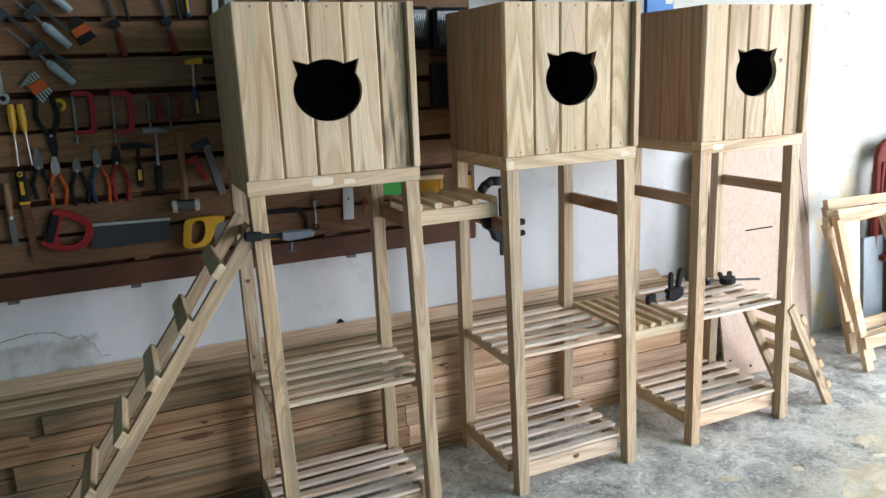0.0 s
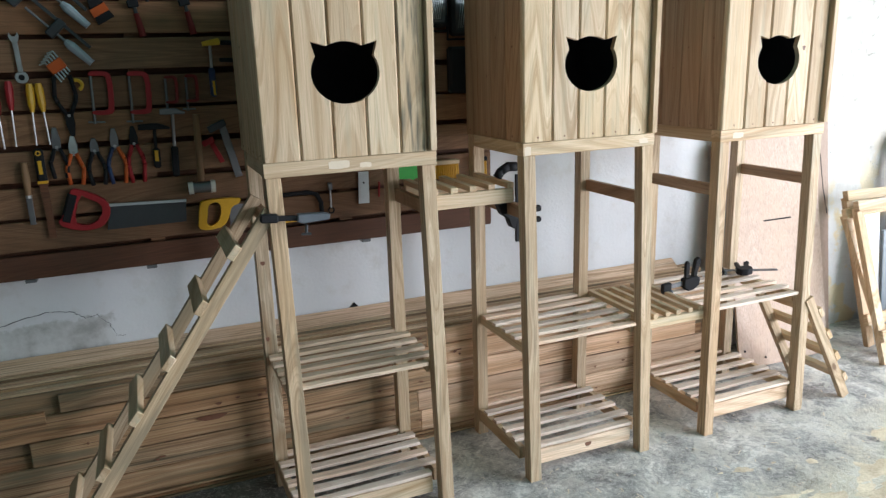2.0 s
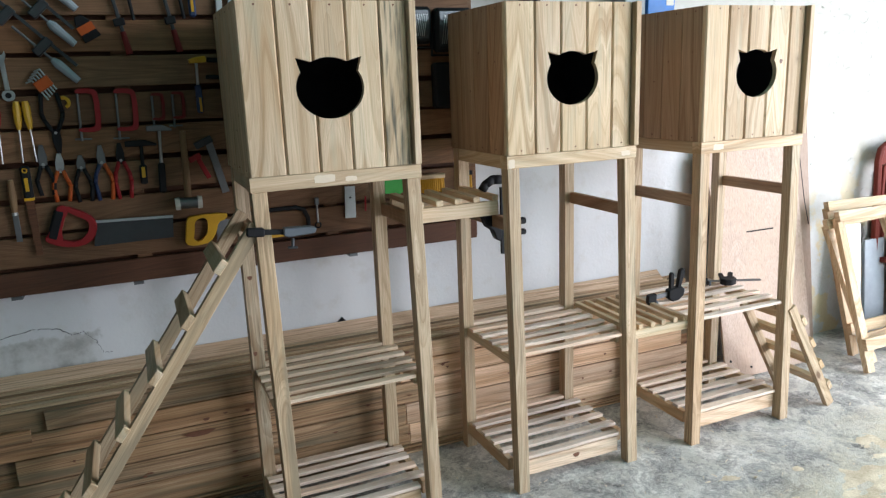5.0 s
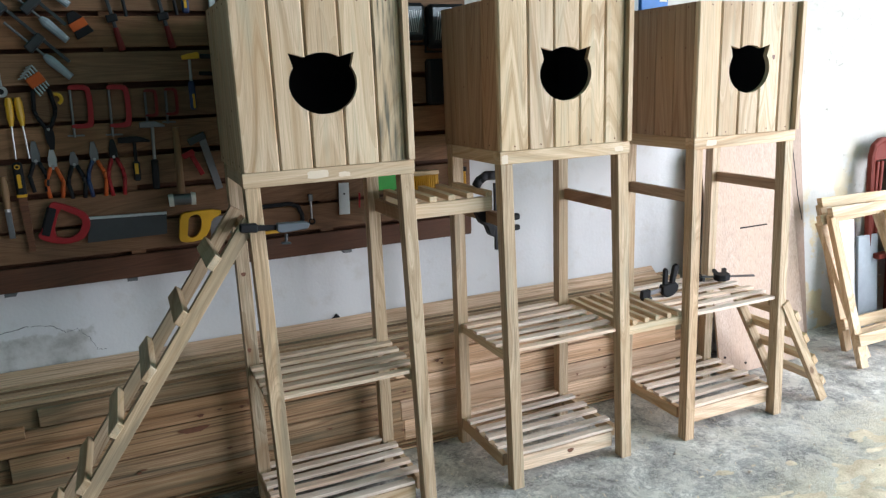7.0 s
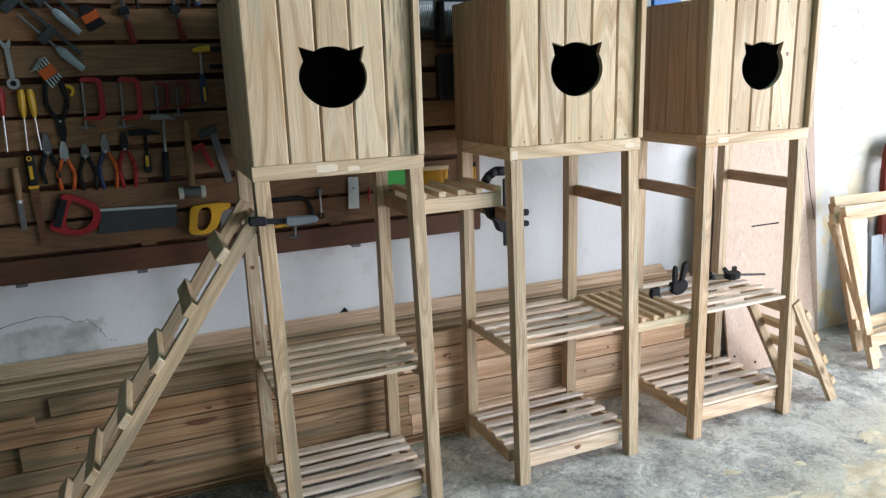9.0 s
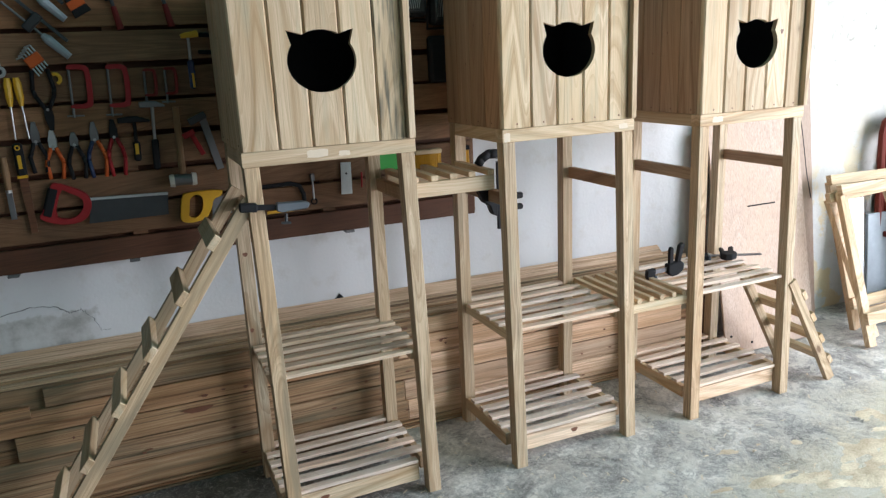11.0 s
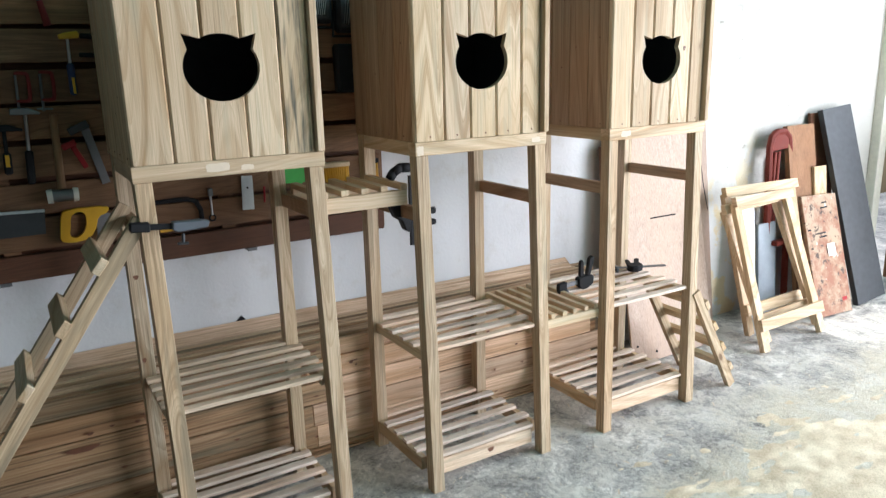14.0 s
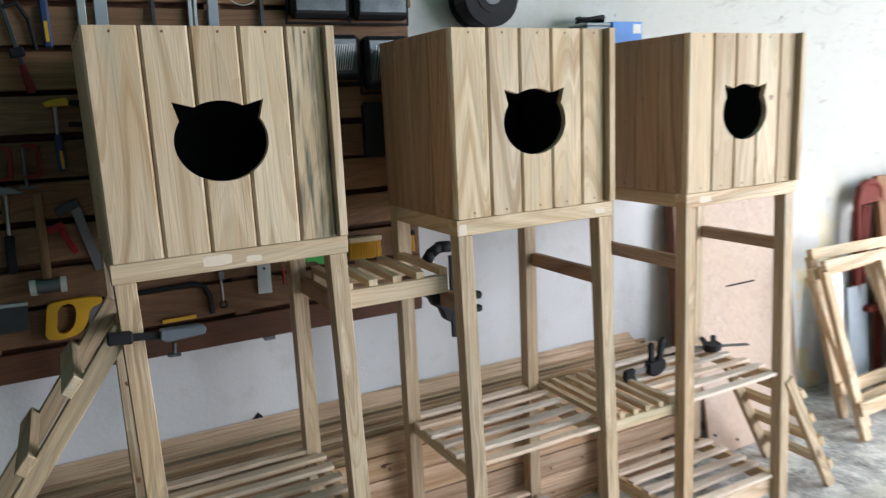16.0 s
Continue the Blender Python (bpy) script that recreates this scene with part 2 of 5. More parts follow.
def plaster():
    m, t, p = shader("rough_white_plaster")
    co = node(t, "ShaderNodeTexCoord").outputs["Object"]
    big = node(t, "ShaderNodeTexNoise", {"Vector": co, "Scale": 1.3, "Detail": 6.0, "Roughness": 0.6}).outputs[0]
    med = node(t, "ShaderNodeTexNoise", {"Vector": co, "Scale": 9.0, "Detail": 7.0, "Roughness": 0.62}).outputs[0]
    fine = node(t, "ShaderNodeTexNoise", {"Vector": co, "Scale": 75.0, "Detail": 4.0}).outputs[0]
    c = mix(t, ramp(t, big, [(0.35, (0, 0, 0)), (0.65, (1, 1, 1))]), (0.64, 0.645, 0.665), (0.72, 0.715, 0.72))
    c = mix(t, op(t, "MULTIPLY", ramp(t, med, [(0.54, (0, 0, 0)), (0.70, (1, 1, 1))]), 0.5), c, (0.55, 0.525, 0.49))
    x, y, z = node(t, "ShaderNodeSeparateXYZ", {0: co}).outputs
    # old cream distemper showing where the whitewash has worn off
    cx = op(t, "ABSOLUTE", op(t, "SUBTRACT", x, 3.98))
    patch = op(t, "MULTIPLY", ramp(t, op(t, "ADD", cx, op(t, "MULTIPLY", med, 0.5)), [(0.45, (1, 1, 1)), (0.72, (0, 0, 0))]), ramp(t, op(t, "MULTIPLY_ADD", z, 0.5, op(t, "MULTIPLY", big, 0.3)), [(0.55, (1, 1, 1)), (0.86, (0, 0, 0))]))
    c = mix(t, op(t, "MULTIPLY", op(t, "MULTIPLY", patch, ramp(t, node(t, "ShaderNodeTexNoise", {"Vector": co, "Scale": 5.5, "Detail": 5.0, "Roughness": 0.65}).outputs[0], [(0.49, (0.15, 0.15, 0.15)), (0.54, (1, 1, 1))])), 0.9), c, (0.72, 0.585, 0.36))
    # bare grey render where the old coat has come away
    flake = op(t, "MULTIPLY", ramp(t, op(t, "ADD", x, op(t, "MULTIPLY", med, 0.16)), [(0.10, (1, 1, 1)), (0.13, (0, 0, 0))]), ramp(t, op(t, "MULTIPLY_ADD", med, 0.22, z), [(0.775, (1, 1, 1)), (0.79, (0, 0, 0))]))
    c = mix(t, op(t, "MULTIPLY", flake, 0.85), c, ramp(t, med, [(0.38, (0.33, 0.32, 0.30)), (0.5, (0.50, 0.495, 0.48)), (0.62, (0.62, 0.62, 0.61))]))
    # flaked pits
    pit = ramp(t, node(t, "ShaderNodeTexNoise", {"Vector": co, "Scale": 38.0, "Detail": 6.0, "Roughness": 0.75}).outputs[0], [(0.61, (0, 0, 0)), (0.68, (1, 1, 1))])
    pit = op(t, "MULTIPLY", pit, ramp(t, op(t, "ADD", op(t, "MULTIPLY_ADD", x, 0.16, op(t, "MULTIPLY", z, 0.14)), op(t, "MULTIPLY", big, 0.5)), [(0.89, (0, 0, 0)), (1.0, (1, 1, 1))]))
    c = mix(t, op(t, "MULTIPLY", pit, 0.85), c, (0.24, 0.235, 0.23))
    # creamier limewash high up towards the doorway, darkened to include the lintel's shade
    old = ramp(t, op(t, "ADD", op(t, "MULTIPLY", med, 0.25), op(t, "ADD", op(t, "MULTIPLY", x, 0.10), op(t, "MULTIPLY", z, 0.22))), [(0.62, (0, 0, 0)), (0.80, (1, 1, 1))])
    c = mix(t, op(t, "MULTIPLY", old, 0.85), c, (0.47, 0.45, 0.405))
    # trowel ridges and lifting paint towards the doorway
    ridge = node(t, "ShaderNodeTexNoise", {"Vector": node(t, "ShaderNodeCombineXYZ", {0: op(t, "MULTIPLY", x, 7.0), 2: op(t, "MULTIPLY", z, 30.0)}).outputs[0], "Scale": 1.0, "Detail": 7.0, "Roughness": 0.7, "Distortion": 0.8}).outputs[0]
    worn = op(t, "MULTIPLY", ramp(t, ridge, [(0.54, (0, 0, 0)), (0.66, (1, 1, 1))]), ramp(t, op(t, "MULTIPLY_ADD", x, 0.2, op(t, "MULTIPLY", big, 0.4)), [(0.72, (0, 0, 0)), (0.90, (1, 1, 1))]))
    worn = op(t, "MULTIPLY", worn, ramp(t, op(t, "MULTIPLY_ADD", big, 0.4, op(t, "MULTIPLY", z, 0.4)), [(0.80, (0.12, 0.12, 0.12)), (1.0, (1, 1, 1))]))
    c = mix(t, op(t, "MULTIPLY", worn, 0.55), c, (0.30, 0.285, 0.26))
    t.links.new(c, p.inputs["Base Color"])
    p.inputs["Roughness"].default_value = 0.85
    p.inputs["Specular IOR Level"].default_value = 0.2
    bump(t, p, op(t, "ADD", op(t, "MULTIPLY", fine, 0.12), op(t, "SUBTRACT", op(t, "MULTIPLY", med, ramp(t, op(t, "MULTIPLY", x, 0.25), [(0.5, (0.15, 0.15, 0.15)), (0.78, (1, 1, 1))])), op(t, "ADD", op(t, "MULTIPLY", pit, 0.6), op(t, "MULTIPLY", worn, 0.12)))), 0.75, 0.012)
    return m


def concrete():
    m, t, p = shader("stained_concrete")
    co = node(t, "ShaderNodeTexCoord").outputs["Object"]
    warp = node(t, "ShaderNodeTexNoise", {"Vector": co, "Scale": 2.0, "Detail": 3.0}).outputs["Color"]
    co2 = node(t, "ShaderNodeVectorMath", {0: co, 1: node(t, "ShaderNodeVectorMath", {0: warp, 3: 0.35}, operation="SCALE").outputs[0]}, operation="ADD").outputs[0]
    big = node(t, "ShaderNodeTexNoise", {"Vector": co2, "Scale": 1.6, "Detail": 6.0, "Roughness": 0.6}).outputs[0]
    m1 = node(t, "ShaderNodeTexNoise", {"Vector": co, "Scale": 4.2, "Detail": 10.0, "Roughness": 0.72, "Distortion": 0.6}).outputs[0]
    m2 = node(t, "ShaderNodeTexNoise", {"Vector": co, "Scale": 34.0, "Detail": 8.0, "Roughness": 0.76, "Distortion": 1.1}).outputs[0]
    med = op(t, "MULTIPLY_ADD", m1, 0.62, op(t, "MULTIPLY", m2, 0.38))
    fine = node(t, "ShaderNodeTexNoise", {"Vector": co, "Scale": 60.0, "Detail": 5.0}).outputs[0]
    c = ramp(t, med, [(0.39, (0.14, 0.138, 0.14)), (0.455, (0.31, 0.307, 0.305)), (0.51, (0.47, 0.465, 0.455)), (0.565, (0.78, 0.765, 0.74))])
    c = mix(t, 0.6, c, ramp(t, big, [(0.36, (0.60, 0.585, 0.57)), (0.62, (1.14, 1.11, 1.06))]), "MULTIPLY")
    x, y, z = node(t, "ShaderNodeSeparateXYZ", {0: co}).outputs
    # bare darker slab beside the timber, widened to paint shade under the first tower
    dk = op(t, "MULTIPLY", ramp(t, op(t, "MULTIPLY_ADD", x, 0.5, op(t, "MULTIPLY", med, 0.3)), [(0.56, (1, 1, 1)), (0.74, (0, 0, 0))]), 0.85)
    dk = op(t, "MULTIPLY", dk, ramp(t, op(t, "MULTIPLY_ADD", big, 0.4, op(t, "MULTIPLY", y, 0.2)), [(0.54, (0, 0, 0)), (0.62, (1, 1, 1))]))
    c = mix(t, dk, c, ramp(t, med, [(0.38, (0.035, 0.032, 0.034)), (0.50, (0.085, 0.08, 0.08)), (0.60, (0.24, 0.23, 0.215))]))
    # drifts of sawdust in front of the bench
    sx = op(t, "SUBTRACT", op(t, "MULTIPLY_ADD", x, 0.25, op(t, "MULTIPLY", y, -1.4)), op(t, "MULTIPLY", big, 1.4))
    sd = ramp(t, op(t, "MULTIPLY_ADD", op(t, "SUBTRACT", med, 0.5), 1.6, op(t, "MULTIPLY_ADD", sx, 1.0, 3.86)), [(0.45, (0, 0, 0)), (0.85, (1, 1, 1))])
    sd = op(t, "MULTIPLY", sd, ramp(t, op(t, "MULTIPLY_ADD", big, 0.7, op(t, "MULTIPLY", y, 0.4)), [(0.42, (0, 0, 0)), (0.70, (1, 1, 1))]))
    sd = op(t, "MULTIPLY", sd, ramp(t, op(t, "MULTIPLY_ADD", x, 0.25, op(t, "MULTIPLY", m1, 0.25)), [(0.46, (0, 0, 0)), (0.55, (1, 1, 1))]))
    c = mix(t, op(t, "MULTIPLY", sd, 0.80), c, mix(t, m2, (0.50, 0.455, 0.35), (0.72, 0.65, 0.51)))
    # pale scratches and scuffs
    sc1 = node(t, "ShaderNodeTexNoise", {"Vector": co2, "Scale": 13.0, "Detail": 3.0, "Distortion": 2.5}).outputs[0]
    c = mix(t, op(t, "MULTIPLY", ramp(t, op(t, "ABSOLUTE", op(t, "SUBTRACT", sc1, 0.5)), [(0.0, (1, 1, 1)), (0.014, (0, 0, 0))]), 0.62), c, (0.72, 0.70, 0.66))
    sc2 = node(t, "ShaderNodeTexNoise", {"Vector": co2, "Scale": 27.0, "Detail": 4.0, "Distortion": 1.8}).outputs[0]
    c = mix(t, op(t, "MULTIPLY", ramp(t, op(t, "ABSOLUTE", op(t, "SUBTRACT", sc2, 0.47)), [(0.0, (1, 1, 1)), (0.02, (0, 0, 0))]), op(t, "MULTIPLY", ramp(t, big, [(0.42, (0, 0, 0)), (0.58, (1, 1, 1))]), 0.5)), c, (0.17, 0.165, 0.16))
    # thin pale slurry skinned over the slab, flaking at its edges
    cr = node(t, "ShaderNodeTexNoise", {"Vector": co2, "Scale": 6.5, "Detail": 10.0, "Roughness": 0.74, "Distortion": 0.5}).outputs[0]
    crust = op(t, "MULTIPLY", ramp(t, cr, [(0.515, (0, 0, 0)), (0.545, (1, 1, 1))]), ramp(t, op(t, "MULTIPLY_ADD", big, 0.5, op(t, "MULTIPLY", x, 0.13)), [(0.34, (0, 0, 0)), (0.52, (1, 1, 1))]))
    c = mix(t, op(t, "MULTIPLY", crust, 0.55), c, (0.64, 0.615, 0.555))
    # dark scuffed flecks
    fk = ramp(t, node(t, "ShaderNodeTexNoise", {"Vector": co2, "Scale": 31.0, "Detail": 7.0, "Roughness": 0.78, "Distortion": 1.4}).outputs[0], [(0.36, (1, 1, 1)), (0.43, (0, 0, 0))])
    c = mix(t, op(t, "MULTIPLY", fk, 0.5), c, (0.13, 0.125, 0.12))
    # fine dust specks
    sp = ramp(t, node(t, "ShaderNodeTexNoise", {"Vector": co, "Scale": 42.0, "Detail": 6.0, "Roughness": 0.75}).outputs[0], [(0.57, (0, 0, 0)), (0.64, (1, 1, 1))])
    c = mix(t, op(t, "MULTIPLY", sp, 0.62), c, (0.66, 0.62, 0.53))
    t.links.new(c, p.inputs["Base Color"])
    t.links.new(op(t, "MULTIPLY_ADD", med, 0.35, 0.33), p.inputs["Roughness"])
    p.inputs["Specular IOR Level"].default_value = 0.4
    bump(t, p, op(t, "ADD", op(t, "ADD", op(t, "MULTIPLY_ADD", crust, 0.5, med), op(t, "MULTIPLY", op(t, "MULTIPLY", sd, m2), 5.0)), op(t, "MULTIPLY", fine, 0.3)), 0.4, 0.006)
    return m


def old_paint():
    m, t, p = shader("flaking_red_paint_on_board")
    co = node(t, "ShaderNodeTexCoord").outputs["Object"]
    a = node(t, "ShaderNodeTexNoise", {"Vector": co, "Scale": 7.0, "Detail": 6.0, "Roughness": 0.7}).outputs[0]
    b = node(t, "ShaderNodeTexNoise", {"Vector": co, "Scale": 19.0, "Detail": 6.0, "Roughness": 0.7}).outputs[0]
    c = mix(t, ramp(t, a, [(0.42, (0, 0, 0)), (0.58, (1, 1, 1))]), (0.25, 0.105, 0.06), (0.36, 0.255, 0.17))
    c = mix(t, ramp(t, b, [(0.64, (0, 0, 0)), (0.68, (1, 1, 1))]), c, (0.58, 0.53, 0.47))
    c = mix(t, ramp(t, b, [(0.37, (1, 1, 1)), (0.43, (0, 0, 0))]), c, (0.07, 0.045, 0.035))
    t.links.new(c, p.inputs["Base Color"])
    p.inputs["Roughness"].default_value = 0.7
    bump(t, p, b, 0.4, 0.002)
    return m


PLASTER, CONCRETE, OLDPAINT = plaster(), concrete(), old_paint()


# ---- mesh helpers ----
def bx(bm, x0, x1, y0, y1, z0, z1, bevel=0.0):
    r = bmesh.ops.create_cube(bm, size=1.0, matrix=Matrix.LocRotScale(((x0 + x1) / 2, (y0 + y1) / 2, (z0 + z1) / 2), None, (x1 - x0, y1 - y0, z1 - z0)))
    if bevel:
        ed = list({e for v in r["verts"] for e in v.link_edges})
        bmesh.ops.bevel(bm, geom=ed, offset=bevel, segments=1, affect="EDGES")
    return bm


def boxm(x0, x1, y0, y1, z0, z1, bevel=0.0015):
    return bx(bmesh.new(), x0, x1, y0, y1, z0, z1, bevel)


def cyl(bm, a, b, r0, r1=None, seg=12):
    a, b = Vector(a), Vector(b)
    d = b - a
    m = Matrix.Translation((a + b) / 2) @ d.to_track_quat("Z", "Y").to_matrix().to_4x4()
    bmesh.ops.create_cone(bm, cap_ends=True, segments=seg, radius1=r0, radius2=r0 if r1 is None else r1, depth=d.length, matrix=m)
    return bm


def tube(bm, pts, r, seg=8):
    for a, b in zip(pts, pts[1:]):
        cyl(bm, a, b, r, seg=seg)
    for q in pts[1:-1]:
        bmesh.ops.create_uvsphere(bm, u_segments=seg, v_segments=5, radius=r, matrix=Matrix.Translation(q))
    return bm


def plate(bm, pts, y0, y1, bevel=0.0):
    """An outline in x and z, given thickness along y."""
    f = bm.faces.new([bm.verts.new((x, y0, z)) for x, z in pts])
    ex = bmesh.ops.extrude_face_region(bm, geom=[f])
    vs = [v for v in ex["geom"] if isinstance(v, bmesh.types.BMVert)]
    bmesh.ops.translate(bm, verts=vs, vec=(0, y1 - y0, 0))
    bmesh.ops.recalc_face_normals(bm, faces=bm.faces)
    if bevel:
        bmesh.ops.bevel(bm, geom=[e for e in bm.edges], offset=bevel, segments=1, affect="EDGES")
    return bm


def turned(bm, m):
    bmesh.ops.transform(bm, matrix=m, verts=bm.verts)
    return bm


def beam(a, b, width, thick, side=(0, 1, 0), bevel=0.0015):
    """A straight timber from a to b; width is across side and length, thick along side."""
    a, b = Vector(a), Vector(b)
    d = (b - a).normalized()
    s = Vector(side)
    s = (s - d * s.dot(d)).normalized()
    n = d.cross(s)
    bm = boxm(-width / 2, width / 2, -thick / 2, thick / 2, -(b - a).length / 2, (b - a).length / 2, bevel)
    m = Matrix((n, s, d)).transposed().to_4x4()
    return turned(bm, Matrix.Translation((a + b) / 2) @ m)


def finish(bm, name, material, smooth=False):
    me = bpy.data.meshes.new(name)
    bm.to_mesh(me)
    bm.free()
    for mm in (material if isinstance(material, (list, tuple)) else [material]):
        me.materials.append(mm)
    if smooth:
        for f in me.polygons:
            f.use_smooth = True
    return me


def part(name, bm, material, parent, label="", smooth=False):
    ob = new(name, finish(bm, name, material, smooth))
    ob.parent = parent
    return tagged(ob, label) if label else ob


def thing(name, label, category, group="", at=(0, 0, 0)):
    ob = new(name)
    ob.location = at
    ob.empty_display_size = 0.05
    return tagged(ob, label, category, group)


def solid(name, bm, material, label, category, group="", kind=""):
    return tagged(new(name, finish(bm, name, material)), label, category, group, kind)


def structure(name, bm, material, label, category):
    return solid(name, bm, material, label, category, "", "structure")


# ---- the room ----
WALL_Y, EAST = 3.335, 5.27
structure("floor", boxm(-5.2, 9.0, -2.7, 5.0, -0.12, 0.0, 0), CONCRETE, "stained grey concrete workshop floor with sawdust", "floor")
structure("wall_north", boxm(-5.0, EAST, WALL_Y, WALL_Y + 0.2, 0, 3.2, 0), PLASTER, "rough whitewashed plaster wall with cracks", "wall")
# west and south walls are out of view, kept dark to limit bounced light
structure("wall_west", boxm(-5.2, -5.0, -2.7, WALL_Y + 0.2, 0, 3.2, 0), UNSEEN_DARK, "plain unseen wall, dark to cut bounced light", "wall")
w = boxm(-5.0, 1.6, -2.9, -2.7, 0, 3.2, 0)
bx(w, 1.6, 5.0, -2.9, -2.7, 2.75, 3.2)
bx(w, 5.0, EAST + 0.2, -2.9, -2.7, 0, 3.2)
structure("wall_south", w, UNSEEN_DARK, "unseen dark wall with a wide gateway", "wall")
w = boxm(EAST, EAST + 0.2, -2.7, -2.42, 0, 3.2, 0)
bx(w, EAST, EAST + 0.2, -2.42, 3.27, 2.8, 3.2)
structure("wall_east", w, PLASTER, "plaster end wall with a wide doorway", "wall")
# ceiling is out of view too, dark for less bounce
structure("ceiling", boxm(-5.2, EAST + 0.2, -2.9, WALL_Y + 0.2, 3.2, 3.3, 0), CEIL, "unseen dark ceiling closing the workshop", "ceiling")
structure("door_jamb", boxm(EAST + 0.0, EAST + 0.08, 3.27, WALL_Y, 0, 3.2, 0.004), IVORY, "pale painted door jamb", "door frame")

# hairline crack and flaked edge of the old plaster
def crack(pts, r):
    bm = bmesh.new()
    for (x0, z0), (x1, z1) in zip(pts, pts[1:]):
        n = 5
        for i in range(n):
            a, b = i / n, (i + 1) / n
            j = lambda k: random.uniform(-0.004, 0.004)
            cyl(bm, (x0 + (x1 - x0) * a + j(0), WALL_Y - 0.0005, z0 + (z1 - z0) * a + j(0)), (x0 + (x1 - x0) * b + j(0), WALL_Y - 0.0005, z0 + (z1 - z0) * b + j(0)), r * random.uniform(0.5, 1.3), seg=5)
    return bm

ck = structure("wall_crack", crack([(-0.42, 0.66), (-0.30, 0.68), (-0.17, 0.712), (-0.09, 0.70), (-0.04, 0.665), (0.0, 0.675), (0.035, 0.63), (0.055, 0.585), (0.085, 0.58)], 0.0013), DULL, "dark crack in whitewashed plaster", "crack")
bm = bmesh.new()
plate(bm, [(0.945, 0.548), (0.99, 0.548), (0.985, 0.558), (0.972, 0.572), (0.962, 0.560)], WALL_Y - 0.004, WALL_Y + 0.002)
structure("plaster_chip", bm, BLACK, "dark hole where plaster broke off", "hole")


# ---- cat towers ----
FRONT, LEG, BACK = 2.645, 0.046, 3.045
BOX_BACK = 3.10


def hole_outline(cx, cz):
    """The cat-head opening: an oval with two pointed ears."""
    rx, rz = 0.1055, 0.091
    pts = []
    for i in range(48):
        a = 2 * math.pi * i / 48
        pts.append((cx + rx * math.cos(a), cz + rz * math.sin(a)))
    def ring_at(x):
        return cz + rz * math.sqrt(max(0.0, 1 - (x / rx) ** 2))
    keep = []
    for x, z in pts:
        dx = x - cx
        if z > cz and 0.055 < abs(dx) < 0.0905:
            continue
        keep.append((x, z))
    for s in (1, -1):
        keep += [(cx + s * 0.0895, ring_at(0.0895)), (cx + s * 0.1015, cz + 0.091), (cx + s * 0.055, ring_at(0.055))]
    # order round the centre, tip between its two feet
    return sorted(keep, key=lambda q: math.atan2(q[1] - cz, q[0] - cx))


def cut_hole(me, cx, cz):
    """Cut the cat-head opening through a plank's mesh."""
    bm = plate(bmesh.new(), hole_outline(cx, cz), FRONT - 0.05, FRONT + 0.05)
    knife = new("knife", finish(bm, "knife", BLACK))
    ob = new("blank", me)
    mod = ob.modifiers.new("cut", "BOOLEAN")
    mod.operation, mod.object, mod.solver = "DIFFERENCE", knife, "EXACT"
    dg = bpy.context.evaluated_depsgraph_get()
    made = bpy.data.meshes.new_from_object(ob.evaluated_get(dg))
    for o in (ob, knife):
        bpy.data.objects.remove(o)
    return made


def loose_pieces(me):
    """The mesh as one mesh for each connected piece."""
    bm = bmesh.new()
    bm.from_mesh(me)
    bmesh.ops.remove_doubles(bm, verts=bm.verts, dist=1e-5)
    left, made = set(bm.verts), []
    while left:
        todo, got = [left.pop()], set()
        while todo:
            v = todo.pop()
            got.add(v.index)
            for e in v.link_edges:
                o = e.other_vert(v)
                if o in left:
                    left.discard(o)
                    todo.append(o)
        made.append(got)
    out = []
    for got in made:
        b = bm.copy()
        b.verts.ensure_lookup_table()
        bmesh.ops.delete(b, geom=[v for v in b.verts if v.index not in got], context="VERTS")
        m = bpy.data.meshes.new("plank")
        b.to_mesh(m)
        b.free()
        for k in me.materials:
            m.materials.append(k)
        out.append(m)
    bm.free()
    return out


def vplank(x0, x1, y0, y1, z0, z1, c=0.0055):
    """An upright board with chamfered long front edges."""
    bm = bmesh.new()
    pts = [(x0, y1), (x1, y1), (x1, y0 + c), (x1 - c, y0), (x0 + c, y0), (x0, y0 + c)]
    f = bm.faces.new([bm.verts.new((x, y, z0)) for x, y in pts])
    ex = bmesh.ops.extrude_face_region(bm, geom=[f])
    bmesh.ops.translate(bm, verts=[v for v in ex["geom"] if isinstance(v, bmesh.types.BMVert)], vec=(0, 0, z1 - z0))
    bmesh.ops.recalc_face_normals(bm, faces=bm.faces)
    return bm


def wavy_slat(a, b, y0, y1, z0, z1):
    """A thin strip with waney, uneven long edges."""
    bm = bmesh.new()
    n, rings = 9, []
    p0, p1 = random.uniform(0, 6), random.uniform(0, 6)
    f0, f1 = random.uniform(8, 22), random.uniform(8, 22)
    for i in range(n):
        x = a + (b - a) * i / (n - 1)
        ya = y0 + 0.0018 * math.sin(x * f0 + p0) + random.uniform(-0.0008, 0.0008)
        yb = y1 + 0.0022 * math.sin(x * f1 + p1) + random.uniform(-0.0010, 0.0010)
        c = 0.0015
        rings.append([bm.verts.new(q) for q in ((x, ya, z0), (x, yb, z0), (x, yb, z1 - c), (x, yb - c, z1), (x, ya + c, z1), (x, ya, z1 - c))])
    for r, s in zip(rings, rings[1:]):
        for k in range(6):
            bm.faces.new((r[k], r[(k + 1) % 6], s[(k + 1) % 6], s[k]))
    bm.faces.new(rings[0])
    bm.faces.new(rings[-1])
    bmesh.ops.recalc_face_normals(bm, faces=bm.faces)
    return bm


